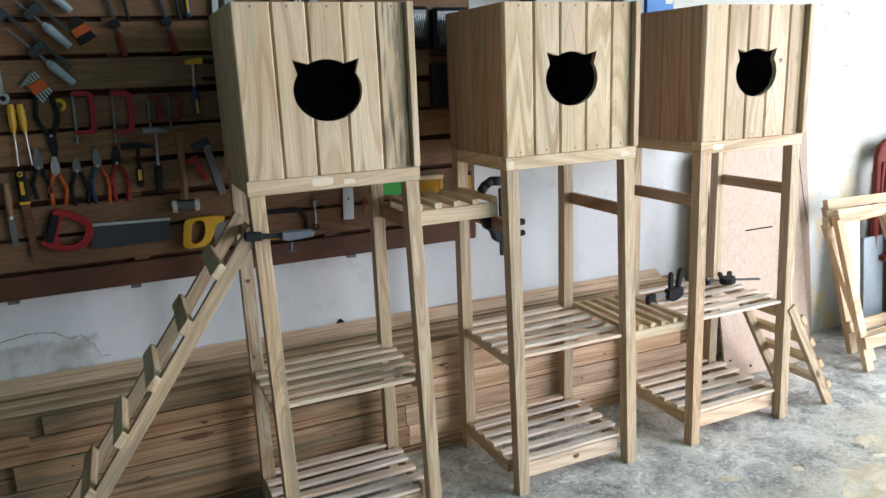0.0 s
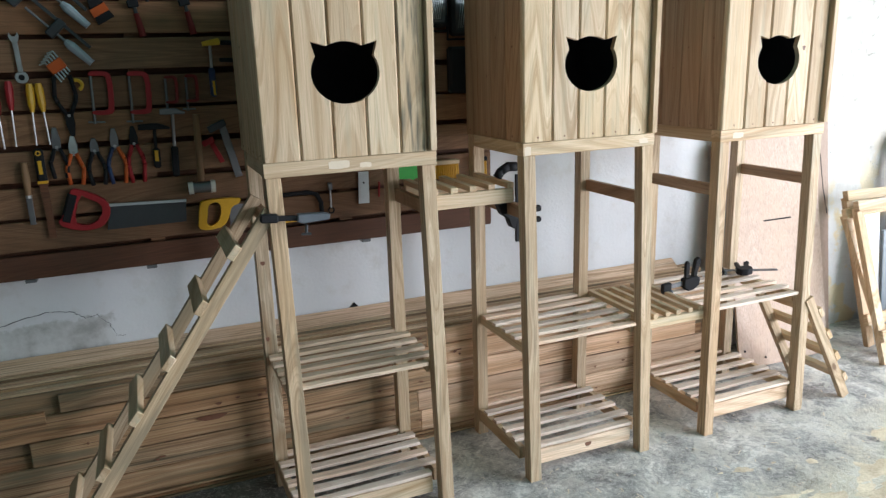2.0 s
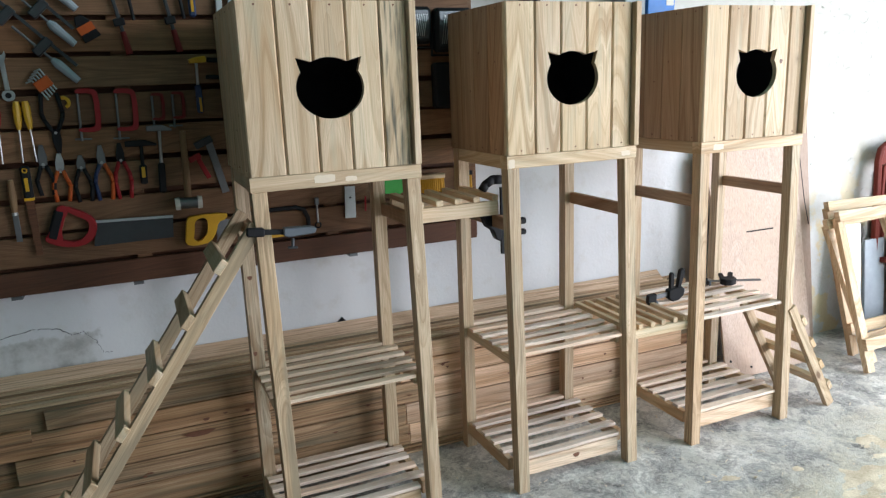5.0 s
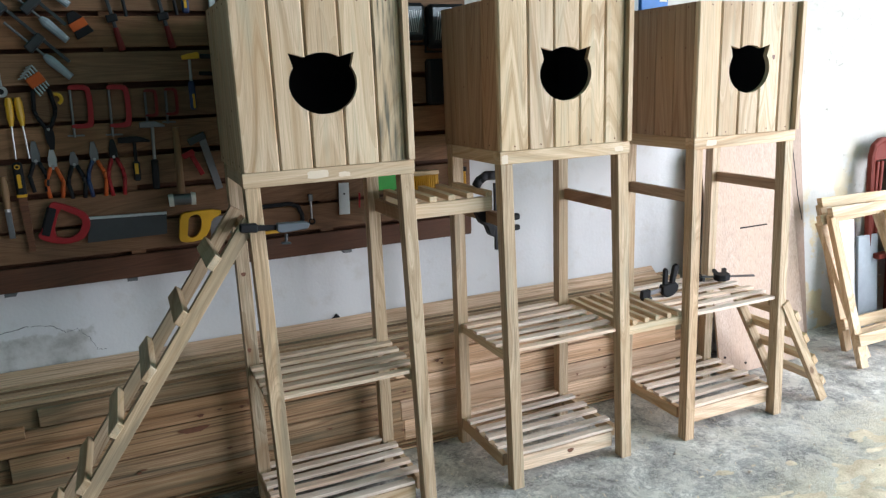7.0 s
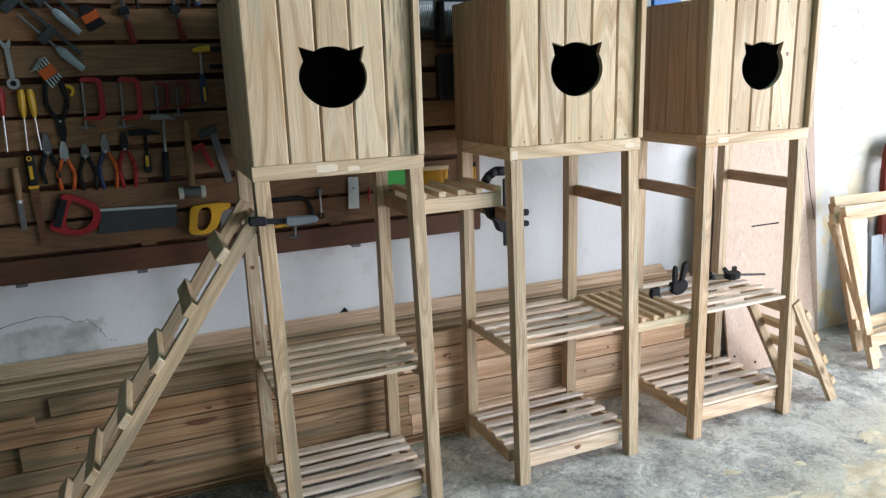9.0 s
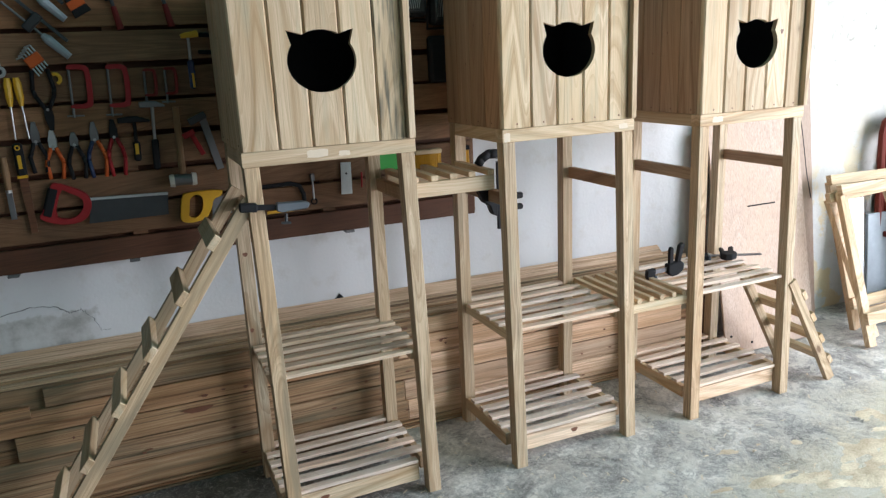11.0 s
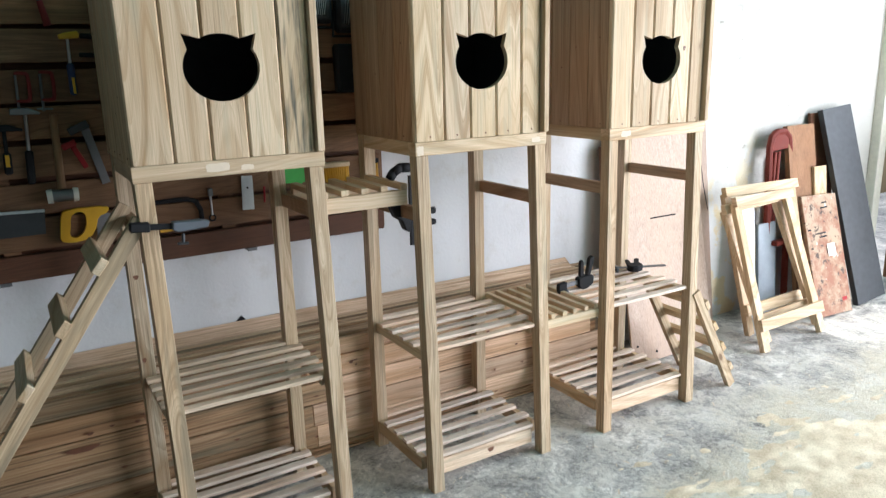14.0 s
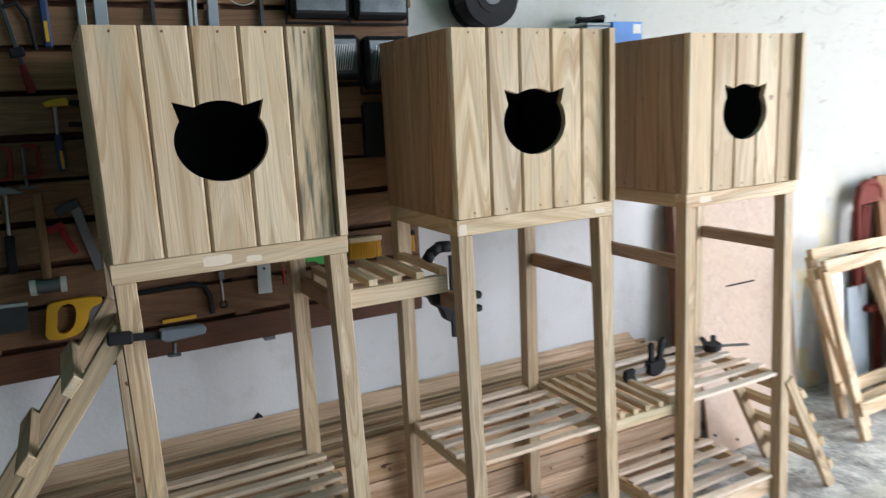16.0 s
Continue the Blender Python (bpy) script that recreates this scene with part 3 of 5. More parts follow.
def cat_tower(x0, width, top, label, tone, BACK, splay, rail_z, toe, low, turn=0.8):
    tw = thing("cat_tower", label, "cat house", "row of wooden cat towers", (x0, FRONT, 0))
    tw.rotation_euler.z = radians(turn)
    inv = Matrix.Translation((-x0, -FRONT, 0))
    def add(name, bm, mat, parent=None, lab=""):
        return part(name, turned(bm, inv) if parent is None else bm, mat, tw if parent is None else parent, lab)
    x1 = x0 + width
    rail0, rail1 = top - 0.547, top - 0.503
    L = LEG
    # four legs; the front pair stop below the front rail
    for lx in (x0, x1 - L):
        bm = boxm(lx, lx + L, FRONT, FRONT + L, 0, rail0 - 0.0005)
        for v in bm.verts:
            v.co.x += (splay if lx > x0 else toe) * (1 - v.co.z / rail0)
            v.co.y -= 0.026 * (1 - v.co.z / rail0)
        add("leg", bm, WEATHERED if lx == x0 and tone is PINE else LEGWOOD)
        add("leg", boxm(lx, lx + L, BACK - L, BACK, 0, rail1 - 0.0005), LEGWOOD)
    add("front_rail", boxm(x0 - 0.004, x1 + 0.004, FRONT - 0.004, FRONT + L, rail0, rail1), PINE["X"])
    for lx in (x0 + 0.002, x1 - 0.026):
        add("side_rail", boxm(lx, lx + 0.024, FRONT + L + 0.0005, BACK - L - 0.0005, rail0 - 0.002, rail1), PINE["Y"])
        add("side_rail", boxm(lx + 0.006, lx + 0.03, FRONT + L + 0.0005, BACK - L - 0.0005, rail_z, rail_z + 0.045), SHADED_HONEY["Y"])
    add("back_rail", boxm(x0 + L, x1 - L, BACK - 0.03, BACK, rail0, rail1), SHADED_HONEY["X"])
    # middle shelf
    for lx in (x0 + L * 0.35, x1 - L * 0.35 - 0.026):
        add("shelf_bearer", boxm(lx, lx + 0.026, FRONT + L * 0.8, BACK - 0.004, 0.497, 0.5365), PINE["Y"])
    n0 = len(tw.children)
    for i in range(6):
        y = FRONT - 0.002 + i * (BACK - FRONT - 0.04) / 5
        a, b = (x0 + L, x1 - L * 0.9) if i in (0, 5) else (x0 + 0.004, x1 - 0.006)
        if i == 0:
            a, b = x0 + L + 0.001, x1 - L - 0.001
        bm = wavy_slat(a + random.uniform(0, 0.004), b + random.uniform(-0.004, 0), y, y + random.uniform(0.028, 0.034), 0.538, 0.550)
        bm = turned(bm, Matrix.Translation((x0, y, 0)) @ Matrix.Rotation(random.uniform(-0.008, 0.008) if 0 < i < 5 else 0, 4, "Z") @ Matrix.Translation((-x0, -y, 0)))
        add("slat", bm, TAN if tone is PINE else STRIP["X"])
    # bottom shelf
    add("bottom_rail", boxm(x0 + L, x1 - L, FRONT + 0.010, FRONT + 0.034, low - 0.084, low - 0.022), PINE["X"] if tone is PINE else TAN)
    for lx in (x0 + 0.004, x1 - 0.028):
        add("shelf_bearer", boxm(lx, lx + 0.024, FRONT + L, BACK - L, low - 0.064, low - 0.0135), PINE["Y"])
    for i in range(6):
        y = FRONT + 0.002 + i * (BACK - FRONT - 0.044) / 5
        a, b = (x0 + L + 0.001, x1 - L - 0.001) if i == 0 else (x0 + 0.005, x1 - 0.006)
        if i == 5:
            a, b = x0 + L + 0.001, x1 - L - 0.001
        bm = wavy_slat(a + random.uniform(0, 0.003), b + random.uniform(-0.004, 0), y, y + random.uniform(0.031, 0.036), low - 0.012, low)
        bm = turned(bm, Matrix.Translation((x0, y, 0)) @ Matrix.Rotation(random.uniform(-0.012, 0.012) if 0 < i < 5 else 0, 4, "Z") @ Matrix.Translation((-x0, -y, 0)))
        add("slat", bm, STRIP["X"])
    # the box: a shell with black sheets added inside, planks over it
    z0, z1 = rail1 + 0.001, top
    shell = bmesh.new()
    bx(shell, x0 + 0.02, x1 - 0.02, FRONT + 0.03, BOX_BACK - 0.02, z0, z0 + 0.015)
    bx(shell, x0 + 0.004, x1 - 0.004, FRONT + 0.022, BOX_BACK - 0.002, z1 - 0.016, z1 - 0.001)
    bx(shell, x0 + 0.02, x1 - 0.02, BOX_BACK - 0.02, BOX_BACK - 0.001, z0 + 0.015, z1 - 0.016)
    for lx in (x0 + 0.016, x1 - 0.05):
        bx(shell, lx, lx + 0.034, FRONT + 0.0215, FRONT + 0.05, z0 + 0.016, z1 - 0.017)
    body = add("box", shell, tone["X"], None, "plank cat box with a cat-head opening")
    # added black sheets put the shade of the opening into colour
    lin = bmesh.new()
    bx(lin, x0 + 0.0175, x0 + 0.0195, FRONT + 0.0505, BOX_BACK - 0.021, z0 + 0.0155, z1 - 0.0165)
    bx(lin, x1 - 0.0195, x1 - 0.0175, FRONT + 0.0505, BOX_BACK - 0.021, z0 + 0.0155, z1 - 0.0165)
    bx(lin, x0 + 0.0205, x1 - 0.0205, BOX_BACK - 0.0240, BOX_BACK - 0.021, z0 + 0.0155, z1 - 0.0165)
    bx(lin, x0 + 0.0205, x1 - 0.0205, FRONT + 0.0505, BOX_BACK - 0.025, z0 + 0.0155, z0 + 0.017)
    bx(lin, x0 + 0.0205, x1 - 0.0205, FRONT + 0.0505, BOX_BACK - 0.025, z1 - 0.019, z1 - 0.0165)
    part("shade_lining", turned(lin, inv), HOLE_BLACK, body, "black sheets added inside the box")
    def sub(name, bm, mat):
        ob = part(name, turned(bm, inv), mat, body)
        return ob
    edges = (0.0, 0.112, 0.215, 0.321, 0.428, width - 0.022)
    cx, cz = x0 + 0.264, top - 0.252
    for i, (a, b) in enumerate(zip(edges, edges[1:])):
        bm = vplank(x0 + a + (0.0012 if i else 0), x0 + b - 0.0012, FRONT, FRONT + 0.020, z0, z1)
        if 0 < i < 4:
            me = finish(bm, "plank", PINE["Z"])
            me = cut_hole(me, cx, cz)
            if not me.materials:
                me.materials.append(PINE["Z"])
            me.transform(inv)
            for piece in loose_pieces(me):
                ob = new("plank", piece)
                ob.parent = body
        else:
            sub("plank", bm, SAPPY if i == 4 and tone is PINE else PINE["Z"])
    # strips behind the joints close the grooves
    for e in edges[1:5]:
        for za, zb in ((z0 + 0.002, cz - 0.10), (cz + 0.10, z1 - 0.02)):
            sub("joint_strip", boxm(x0 + e - 0.008, x0 + e + 0.008, FRONT + 0.0203, FRONT + 0.0213, za, zb, 0), PINE["Z"])
    sub("edge_batten", boxm(x1 - 0.0215, x1, FRONT - 0.022, FRONT + 0.02, z0 + 0.002, z1 + 0.001), PINE["Z"])
    n, y = 4, FRONT + 0.0205
    w = (BOX_BACK - y) / n
    for i in range(n):
        for face in (0, 1):
            xa = x0 + 0.001 if face == 0 else x1 - 0.0165
            bm = vplank(-(y + (i + 1) * w - 0.001), -(y + i * w + 0.001), xa, xa + 0.0155, z0, z1, 0.0025)
            m = Matrix(((0, 1, 0, 0), (-1, 0, 0, 0), (0, 0, 1, 0), (0, 0, 0, 1)))
            # on the second and third towers the side colour includes its shade
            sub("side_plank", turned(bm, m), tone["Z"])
            if face == 0:
                for nz in (z1 - 0.016, (z0 + z1) / 2 + random.uniform(-0.12, 0.12), z0 + 0.016):
                    ny = y + (i + random.uniform(0.3, 0.7)) * w
                    sub("nail", cyl(bmesh.new(), (x0 - 0.0002, ny, nz), (x0 + 0.004, ny, nz), 0.0030, seg=8), RESIN)
    # nail heads
    for i in range(5):
        nx = x0 + (edges[i] + edges[i + 1]) / 2 + random.uniform(-0.01, 0.01)
        for nz in ((z1 - 0.012,) if tone is PINE else (z1 - 0.012, z0 + 0.014)):
            sub("nail", cyl(bmesh.new(), (nx, FRONT - 0.0008, nz), (nx, FRONT + 0.003, nz), 0.0032, seg=8), RESIN)
    return tw


cat_tower(0.552, 0.541, 1.772, "unfinished pine cat tower with a sap-stained plank, on concrete", PINE, 3.045, 0.022, 1.050, 0.019, 0.126)
cat_tower(1.410, 0.535, 1.773, "unfinished pine cat tower beside the bridge", SHADED_HONEY, 3.084, 0.024, 1.004, 0.014, 0.130)
cat_tower(2.251, 0.531, 1.763, "unfinished pine cat tower beside a leaning ramp", SHADED_HONEY, 3.088, 0.010, 1.004, -0.010, 0.137)


# ---- bridges between the towers ----
def bridge(name, label, x0, x1, y0, y1, z, count, mat, wide, deep):
    br = thing(name, label, "bridge", "slatted bridges", (x0, y0, z))
    inv = Matrix.Translation((-x0, -y0, -z))
    for y in (y0, y1 - 0.024):
        part("rail", turned(boxm(x0, x1, y, y + 0.024, z - deep, z), inv), PINE["X"], br)
    step = (x1 - x0 - wide) / (count - 1)
    for i in range(count):
        x = x0 + i * step + random.uniform(-0.003, 0.003)
        part("slat", turned(boxm(x, x + wide, y0 + 0.003, y1 + random.uniform(-0.01, 0.006), z + 0.0005, z + 0.0195), inv), mat["Y"], br)
    return br


def knot(parent, x, y, z, w, h, off, label):
    """A dark resinous knot, a flake proud of the board's face."""
    pts = [(x + w * math.cos(a) * (1 + 0.25 * math.sin(3 * a)), z + h * math.sin(a) * (1 + 0.2 * math.cos(2 * a))) for a in [i * math.pi / 8 for i in range(16)]]
    return part("knot", turned(plate(bmesh.new(), pts, y - 0.0007, y + 0.001), off), RESIN, parent, label)


for o, kx, kz in ((bpy.data.objects["cat_tower.001"], 1.70, 0.078), (bpy.data.objects["cat_tower"], 0.70, 0.075)):
    knot(o, kx, FRONT + 0.010, kz, 0.014, 0.011, Matrix.Translation((-o.location.x, -FRONT, 0)), "dark red-brown knot")


knot(bpy.data.objects["cat_tower"], 0.573, 2.999, 0.878, 0.008, 0.009, Matrix.Translation((-0.552, -FRONT, 0)), "dark round knot")
knot(bpy.data.objects["cat_tower"], 0.566, 2.999, 0.596, 0.006, 0.010, Matrix.Translation((-0.552, -FRONT, 0)), "dark round knot")
knot(bpy.data.objects["cat_tower.002"], 2.640, FRONT, 1.553, 0.007, 0.011, Matrix.Translation((-2.251, -FRONT, 0)), "dark red-brown knot")


def putty(o, x, y, z, w, h):
    """A smear of pale filler, rubbed thin over a joint."""
    n = 18
    pts = []
    for i in range(n):
        a = 2 * math.pi * i / n
        r = random.uniform(0.82, 1.0) / max(abs(math.cos(a)), abs(math.sin(a)))
        pts.append((x + w * math.cos(a) * r, z + h * math.sin(a) * r))
    part("putty_patch", turned(plate(bmesh.new(), pts, y - 0.0005, y + 0.001), Matrix.Translation((-o.location.x, -FRONT, 0))), FILLER, o, "smear of pale wood filler")


for o, px, py_, pz, pw, ph in ((bpy.data.objects["cat_tower"], 0.775, FRONT - 0.004, 1.249, 0.036, 0.013), (bpy.data.objects["cat_tower"], 0.86, FRONT - 0.004, 1.243, 0.020, 0.008), (bpy.data.objects["cat_tower.002"], 2.335, FRONT - 0.004, 1.238, 0.028, 0.012), (bpy.data.objects["cat_tower.001"], 1.424, FRONT - 0.004, 1.243, 0.014, 0.016), (bpy.data.objects["cat_tower.001"], 1.90, FRONT - 0.004, 1.246, 0.020, 0.010)):
    putty(o, px, py_, pz, pw, ph)


bridge("bridge", "slatted pine bridge joining two cat towers high up", 1.096, 1.402, 2.70, 2.985, 1.112, 5, PINE, 0.026, 0.05)
bridge("bridge", "slatted pine bridge joining two cat towers low down", 1.944, 2.241, 2.665, 3.05, 0.541, 6, PINE, 0.021, 0.036)


# ---- ramps ----
def cat_ramp(label, top, foot, y0, y1, steps, first, tail=0.10, cw=0.048):
    """Two stringers that lean on a tower, with cleats across them."""
    rp = thing("cat_ramp", label, "ramp", "leaning cat ramps", (foot[0], y0, 0))
    inv = Matrix.Translation((-foot[0], -y0, 0))
    a, b = Vector((foot[0], 0, foot[1])), Vector((top[0], 0, top[1]))
    d = (b - a).normalized()
    up = Vector((-d.z, 0, d.x)) if d.x > 0 else Vector((d.z, 0, -d.x))
    for y in (y0 + 0.012, y1 - 0.012):
        s = Vector((0, y, 0))
        k = (b - a).length / 2
        st_ob = part("stringer", boxm(-0.021, 0.021, -0.013, 0.013, -k, k), WEATHERED, rp)
        st_ob.matrix_local = inv @ Matrix.Translation((a + b) / 2 + s - up * 0.018) @ Matrix.Rotation(math.atan2(d.x, d.z), 4, "Y")
    n = (b - a).length
    for i in range(steps):
        c = a + d * (first + (n - first - tail) * i / (steps - 1)) + up * 0.008
        q = c + Vector((0, (y0 + y1) / 2, 0))
        bm = boxm(-0.012, 0.012, -(y1 - y0) / 2 - 0.004, (y1 - y0) / 2 + 0.004, -cw / 2, cw / 2, 0.002)
        ang = math.atan2(d.x, d.z) * 1.12
        turned(bm, Matrix.Translation(q + up * 0.004) @ Matrix.Rotation(ang, 4, "Y"))
        part("cleat", turned(bm, inv), PINE["Y"], rp)
    return rp


cat_ramp("rough pine ramp with cleats leaning on a cat tower", (0.545, 1.135), (-0.245, 0.012), 2.655, 2.955, 7, 0.07, 0.16)
cat_ramp("short pine ramp with cleats leaning on a cat tower", (2.795, 0.525), (3.082, 0.014), 2.63, 2.945, 4, 0.10)


# ---- stack of tongue-and-groove boards by the wall ----
st = thing("timber_stack", "stack of pine tongue-and-groove boards lying along the wall", "timber", "", (0.9, 3.2, 0))
inv = Matrix.Translation((-0.9, -3.2, 0))
left = (-0.20, -0.36, -0.32, -0.30, -0.60, -0.14, -0.30)
z = 0.002
rows = (0.012, 0.012, 0.012, 0.096, 0.092, 0.094, 0.090, 0.070)
lefts = (-0.50, -0.55, -0.62, -0.66, -0.74, -0.255, -0.70, -0.145)
for k, (h, lx) in enumerate(zip(rows, lefts)):
    y = 3.096 + (0.0 if k < 3 else 0.0015 * k) + random.choice((0.0, 0.004, 0.009))
    mid = 1.20 + random.uniform(-0.14, 0.10)
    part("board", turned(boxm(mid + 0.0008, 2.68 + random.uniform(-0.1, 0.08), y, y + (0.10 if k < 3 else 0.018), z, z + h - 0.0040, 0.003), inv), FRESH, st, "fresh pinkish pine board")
    part("board", turned(boxm(lx, mid, y, y + (0.10 if k < 3 else 0.018), z, z + h - 0.0040, 0.003), inv), STACK, st)
    z += h
top = z
# boards on edge behind the face, their narrow edges upward
y, k = 3.136, 0
while y < 3.30:
    h = top + 0.006 + (y - 3.136) * 0.22 + random.uniform(-0.004, 0.004)
    cut = 0.262 + random.uniform(-0.004, 0.004)
    part("board", turned(boxm(-0.66 + random.uniform(-0.03, 0.06), 2.64 + random.uniform(-0.12, 0.12), y, y + 0.0118, 0.04, cut, 0.0015), inv), STACK, st)
    part("board", turned(boxm(-1.2 + random.uniform(-0.3, 0.3), 2.64 + random.uniform(-0.12, 0.12), y, y + random.uniform(0.0085, 0.0115), cut + 0.001, h, 0.0015), inv), EDGE if k % 3 else STACK, st)
    y += 0.0172
    k += 1
for lx, x1, z0, z1, y in ((-0.345, -0.19, 0.385, 0.43, 3.092),):
    part("board", turned(boxm(lx, x1, y, y + 0.012, z0, z1, 0.001), inv), STACK, st)
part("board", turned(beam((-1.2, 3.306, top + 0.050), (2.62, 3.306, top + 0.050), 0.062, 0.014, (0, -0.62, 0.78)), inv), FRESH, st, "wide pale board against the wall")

knot(st, 0.345, 3.100, 0.290, 0.050, 0.013, inv, "dark red resin streak")
for i in range(46):
    row = random.choice((0.075, 0.17, 0.265, 0.36, 0.45))
    knot(st, random.uniform(-0.15, 2.5), 3.0995, row + random.uniform(-0.02, 0.02), random.uniform(0.004, 0.012), random.uniform(0.003, 0.007), inv, "dark knot")

# ---- slatted tool board ----
tb = thing("tool_board", "dark brown slatted tool board on the wall", "tool board", "", (0.4, 3.25, 0.86))
inv = Matrix.Translation((-0.4, -3.25, -0.86))
BX0, BX1, BY = -1.3, 1.585, 3.250
zs = [0.860, 0.955, 1.074, 1.193, 1.312, 1.431, 1.550, 1.669, 1.788, 1.907, 2.026, 2.145]
part("slat", turned(boxm(BX0, BX1 - 0.01, BY - 0.004, BY + 0.022, zs[0], zs[1] - 0.012, 0.002), inv), RED, tb, "red-brown bottom board")
for a, b in zip(zs[1:], zs[2:]):
    j = random.uniform(-0.003, 0.003)
    part("slat", turned(boxm(BX0, BX1 + random.uniform(-0.03, 0.02), BY, BY + 0.019, a + j, b - 0.017 + j, 0.002), inv), DARK, tb)
for x in (-0.95, 0.215, 0.92, 1.54):
    part("batten", turned(boxm(x, x + 0.05, BY + 0.0225, BY + 0.0515, 0.865, 2.15, 0.002), inv), DARK, tb)
for x in (-0.2, 0.19, 1.0):
    part("bracket", turned(boxm(x, x + 0.035, BY - 0.006, BY + 0.04, 0.848, 0.8595, 0.001), inv), DULL, tb)
# added dark sheet gives the slat gaps their shade
part("backing", turned(boxm(BX0, BX1 - 0.02, BY + 0.052, BY + 0.058, 0.87, 2.14, 0), inv), RED, tb, "dark sheet added behind the slat gaps")


# ---- tools on the board ----
TY = 3.247          # face of the slats, a hair in front
def hang(name, label, category, x, z, lean=0.0, group="", lift=0.0):
    """A tool that hangs flat on the board; its parts are made about its own middle, then leaned."""
    ob = thing(name, label, category, group)
    ob.matrix_basis = pose(x, TY - lift, z) @ Matrix.Rotation(radians(lean), 4, "Y")
    return ob


def bar(x0, z0, x1, z1, w, t=0.012, y=0.0, bev=0.002):
    """A flat bar from one point to another, its back at y."""
    a, b = Vector((x0, -y - t / 2, z0)), Vector((x1, -y - t / 2, z1))
    return beam(a, b, w, t, (0, 1, 0), bev)


def rod(x0, z0, x1, z1, r0, r1=None, y=0.012, seg=10):
    return cyl(bmesh.new(), (x0, -y, z0), (x1, -y, z1), r0, r1, seg)


def arc(cx, cz, r, a0, a1, n=10):
    return [(cx + r * math.cos(radians(a0 + (a1 - a0) * i / n)), cz + r * math.sin(radians(a0 + (a1 - a0) * i / n))) for i in range(n + 1)]


def rounded(pts, times=2):
    """Corners of an outline cut round."""
    for _ in range(times):
        out = []
        for (ax, az), (bx_, bz) in zip(pts, pts[1:] + pts[:1]):
            out += [(ax * 0.75 + bx_ * 0.25, az * 0.75 + bz * 0.25), (ax * 0.25 + bx_ * 0.75, az * 0.25 + bz * 0.75)]
        pts = out
    return pts


def holed(outer, inner, y0, y1, mat):
    """A rounded plate with a rounded hole through it."""
    knife = new("knife", finish(plate(bmesh.new(), inner, y0 - 0.03, y1 + 0.03), "knife", BLACK))
    blank = new("blank", finish(plate(bmesh.new(), outer, y0, y1, 0.002), "handle", mat))
    mod = blank.modifiers.new("cut", "BOOLEAN")
    mod.operation, mod.object, mod.solver = "DIFFERENCE", knife, "EXACT"
    made = bpy.data.meshes.new_from_object(blank.evaluated_get(bpy.context.evaluated_depsgraph_get()))
    for o in (blank, knife):
        bpy.data.objects.remove(o)
    if not made.materials:
        made.materials.append(mat)
    return made


def plier(x, z, grip, head, label, h=0.18, spread=0.028, nose=0.05, lean=0.0, second=None):
    ob = hang("pliers", label, "pliers", x, z, lean, "pliers on the board")
    bm = bmesh.new()
    plate(bm, [(-0.006, h / 2), (0.006, h / 2), (0.014, h / 2 - nose * 0.6), (0.012, h / 2 - nose - 0.012), (-0.012, h / 2 - nose - 0.012), (-0.014, h / 2 - nose * 0.6)], -0.014, -0.003, 0.0012)
    part("jaw", bm, head, ob)
    part("pivot", cyl(bmesh.new(), (0, -0.017, h / 2 - nose), (0, -0.004, h / 2 - nose), 0.005), STEEL, ob)
    zt = h / 2 - nose - 0.004
    for s in (-1, 1):
        pts = [(s * 0.007, -0.010, zt), (s * spread * 0.85, -0.010, zt - 0.04), (s * spread, -0.010, -h * 0.18), (s * spread * 0.72, -0.010, -h / 2)]
        part("handle", tube(bmesh.new(), pts, 0.0068), grip if s < 0 or second is None else second, ob, "", True)
    return ob


def screwdriver(x, z, grip, label, h=0.20, lean=0.0):
    ob = hang("screwdriver", label, "screwdriver", x, z, lean, "screwdrivers on the board")
    bm = rod(0, h / 2, 0, h / 2 - 0.02, 0.009, 0.0125, 0.013, 8)
    cyl(bm, (0, -0.013, h / 2 - 0.02), (0, -0.013, h / 2 - 0.065), 0.0125, 0.0115, 8)
    cyl(bm, (0, -0.013, h / 2 - 0.065), (0, -0.013, h / 2 - 0.092), 0.0115, 0.006, 8)
    part("handle", bm, grip, ob)
    part("shaft", rod(0, h / 2 - 0.092, 0, -h / 2, 0.003, 0.0025, 0.013, 8), STEEL, ob)
    return ob


def c_clamp(x, z, w, h, mat, label, grp):
    ob = hang("c_clamp", label, "clamp", x, z, 2.0, grp)
    t = w * 0.24
    o = [(-w / 2, h / 2 - t * 0.4), (-w / 2 + t * 0.5, h / 2), (w / 2 - t * 0.9, h / 2), (w / 2, h / 2 - t), (w / 2, -h / 2 + t), (w / 2 - t * 0.6, -h / 2), (-w / 2, -h / 2), (-w / 2, -h / 2 + t * 0.85), (w / 2 - t * 1.5, -h / 2 + t * 0.85), (w / 2 - t, -h / 2 + t * 1.6), (w / 2 - t, h / 2 - t * 1.6), (w / 2 - t * 1.5, h / 2 - t * 0.85), (-w / 2, h / 2 - t)]
    part("frame", plate(bmesh.new(), rounded(o, 1), -0.018, -0.003, 0.0012), mat, ob)
    part("screw", rod(-w / 2 + t * 0.35, -h / 2 - 0.03, -w / 2 + t * 0.35, h / 2 - t, 0.0045, None, 0.0105), DULL, ob)
    part("t_bar", rod(-w / 2 - 0.015, -h / 2 - 0.024, -w / 2 + t + 0.02, -h / 2 - 0.024, 0.003, None, 0.0105), DULL, ob)
    return ob


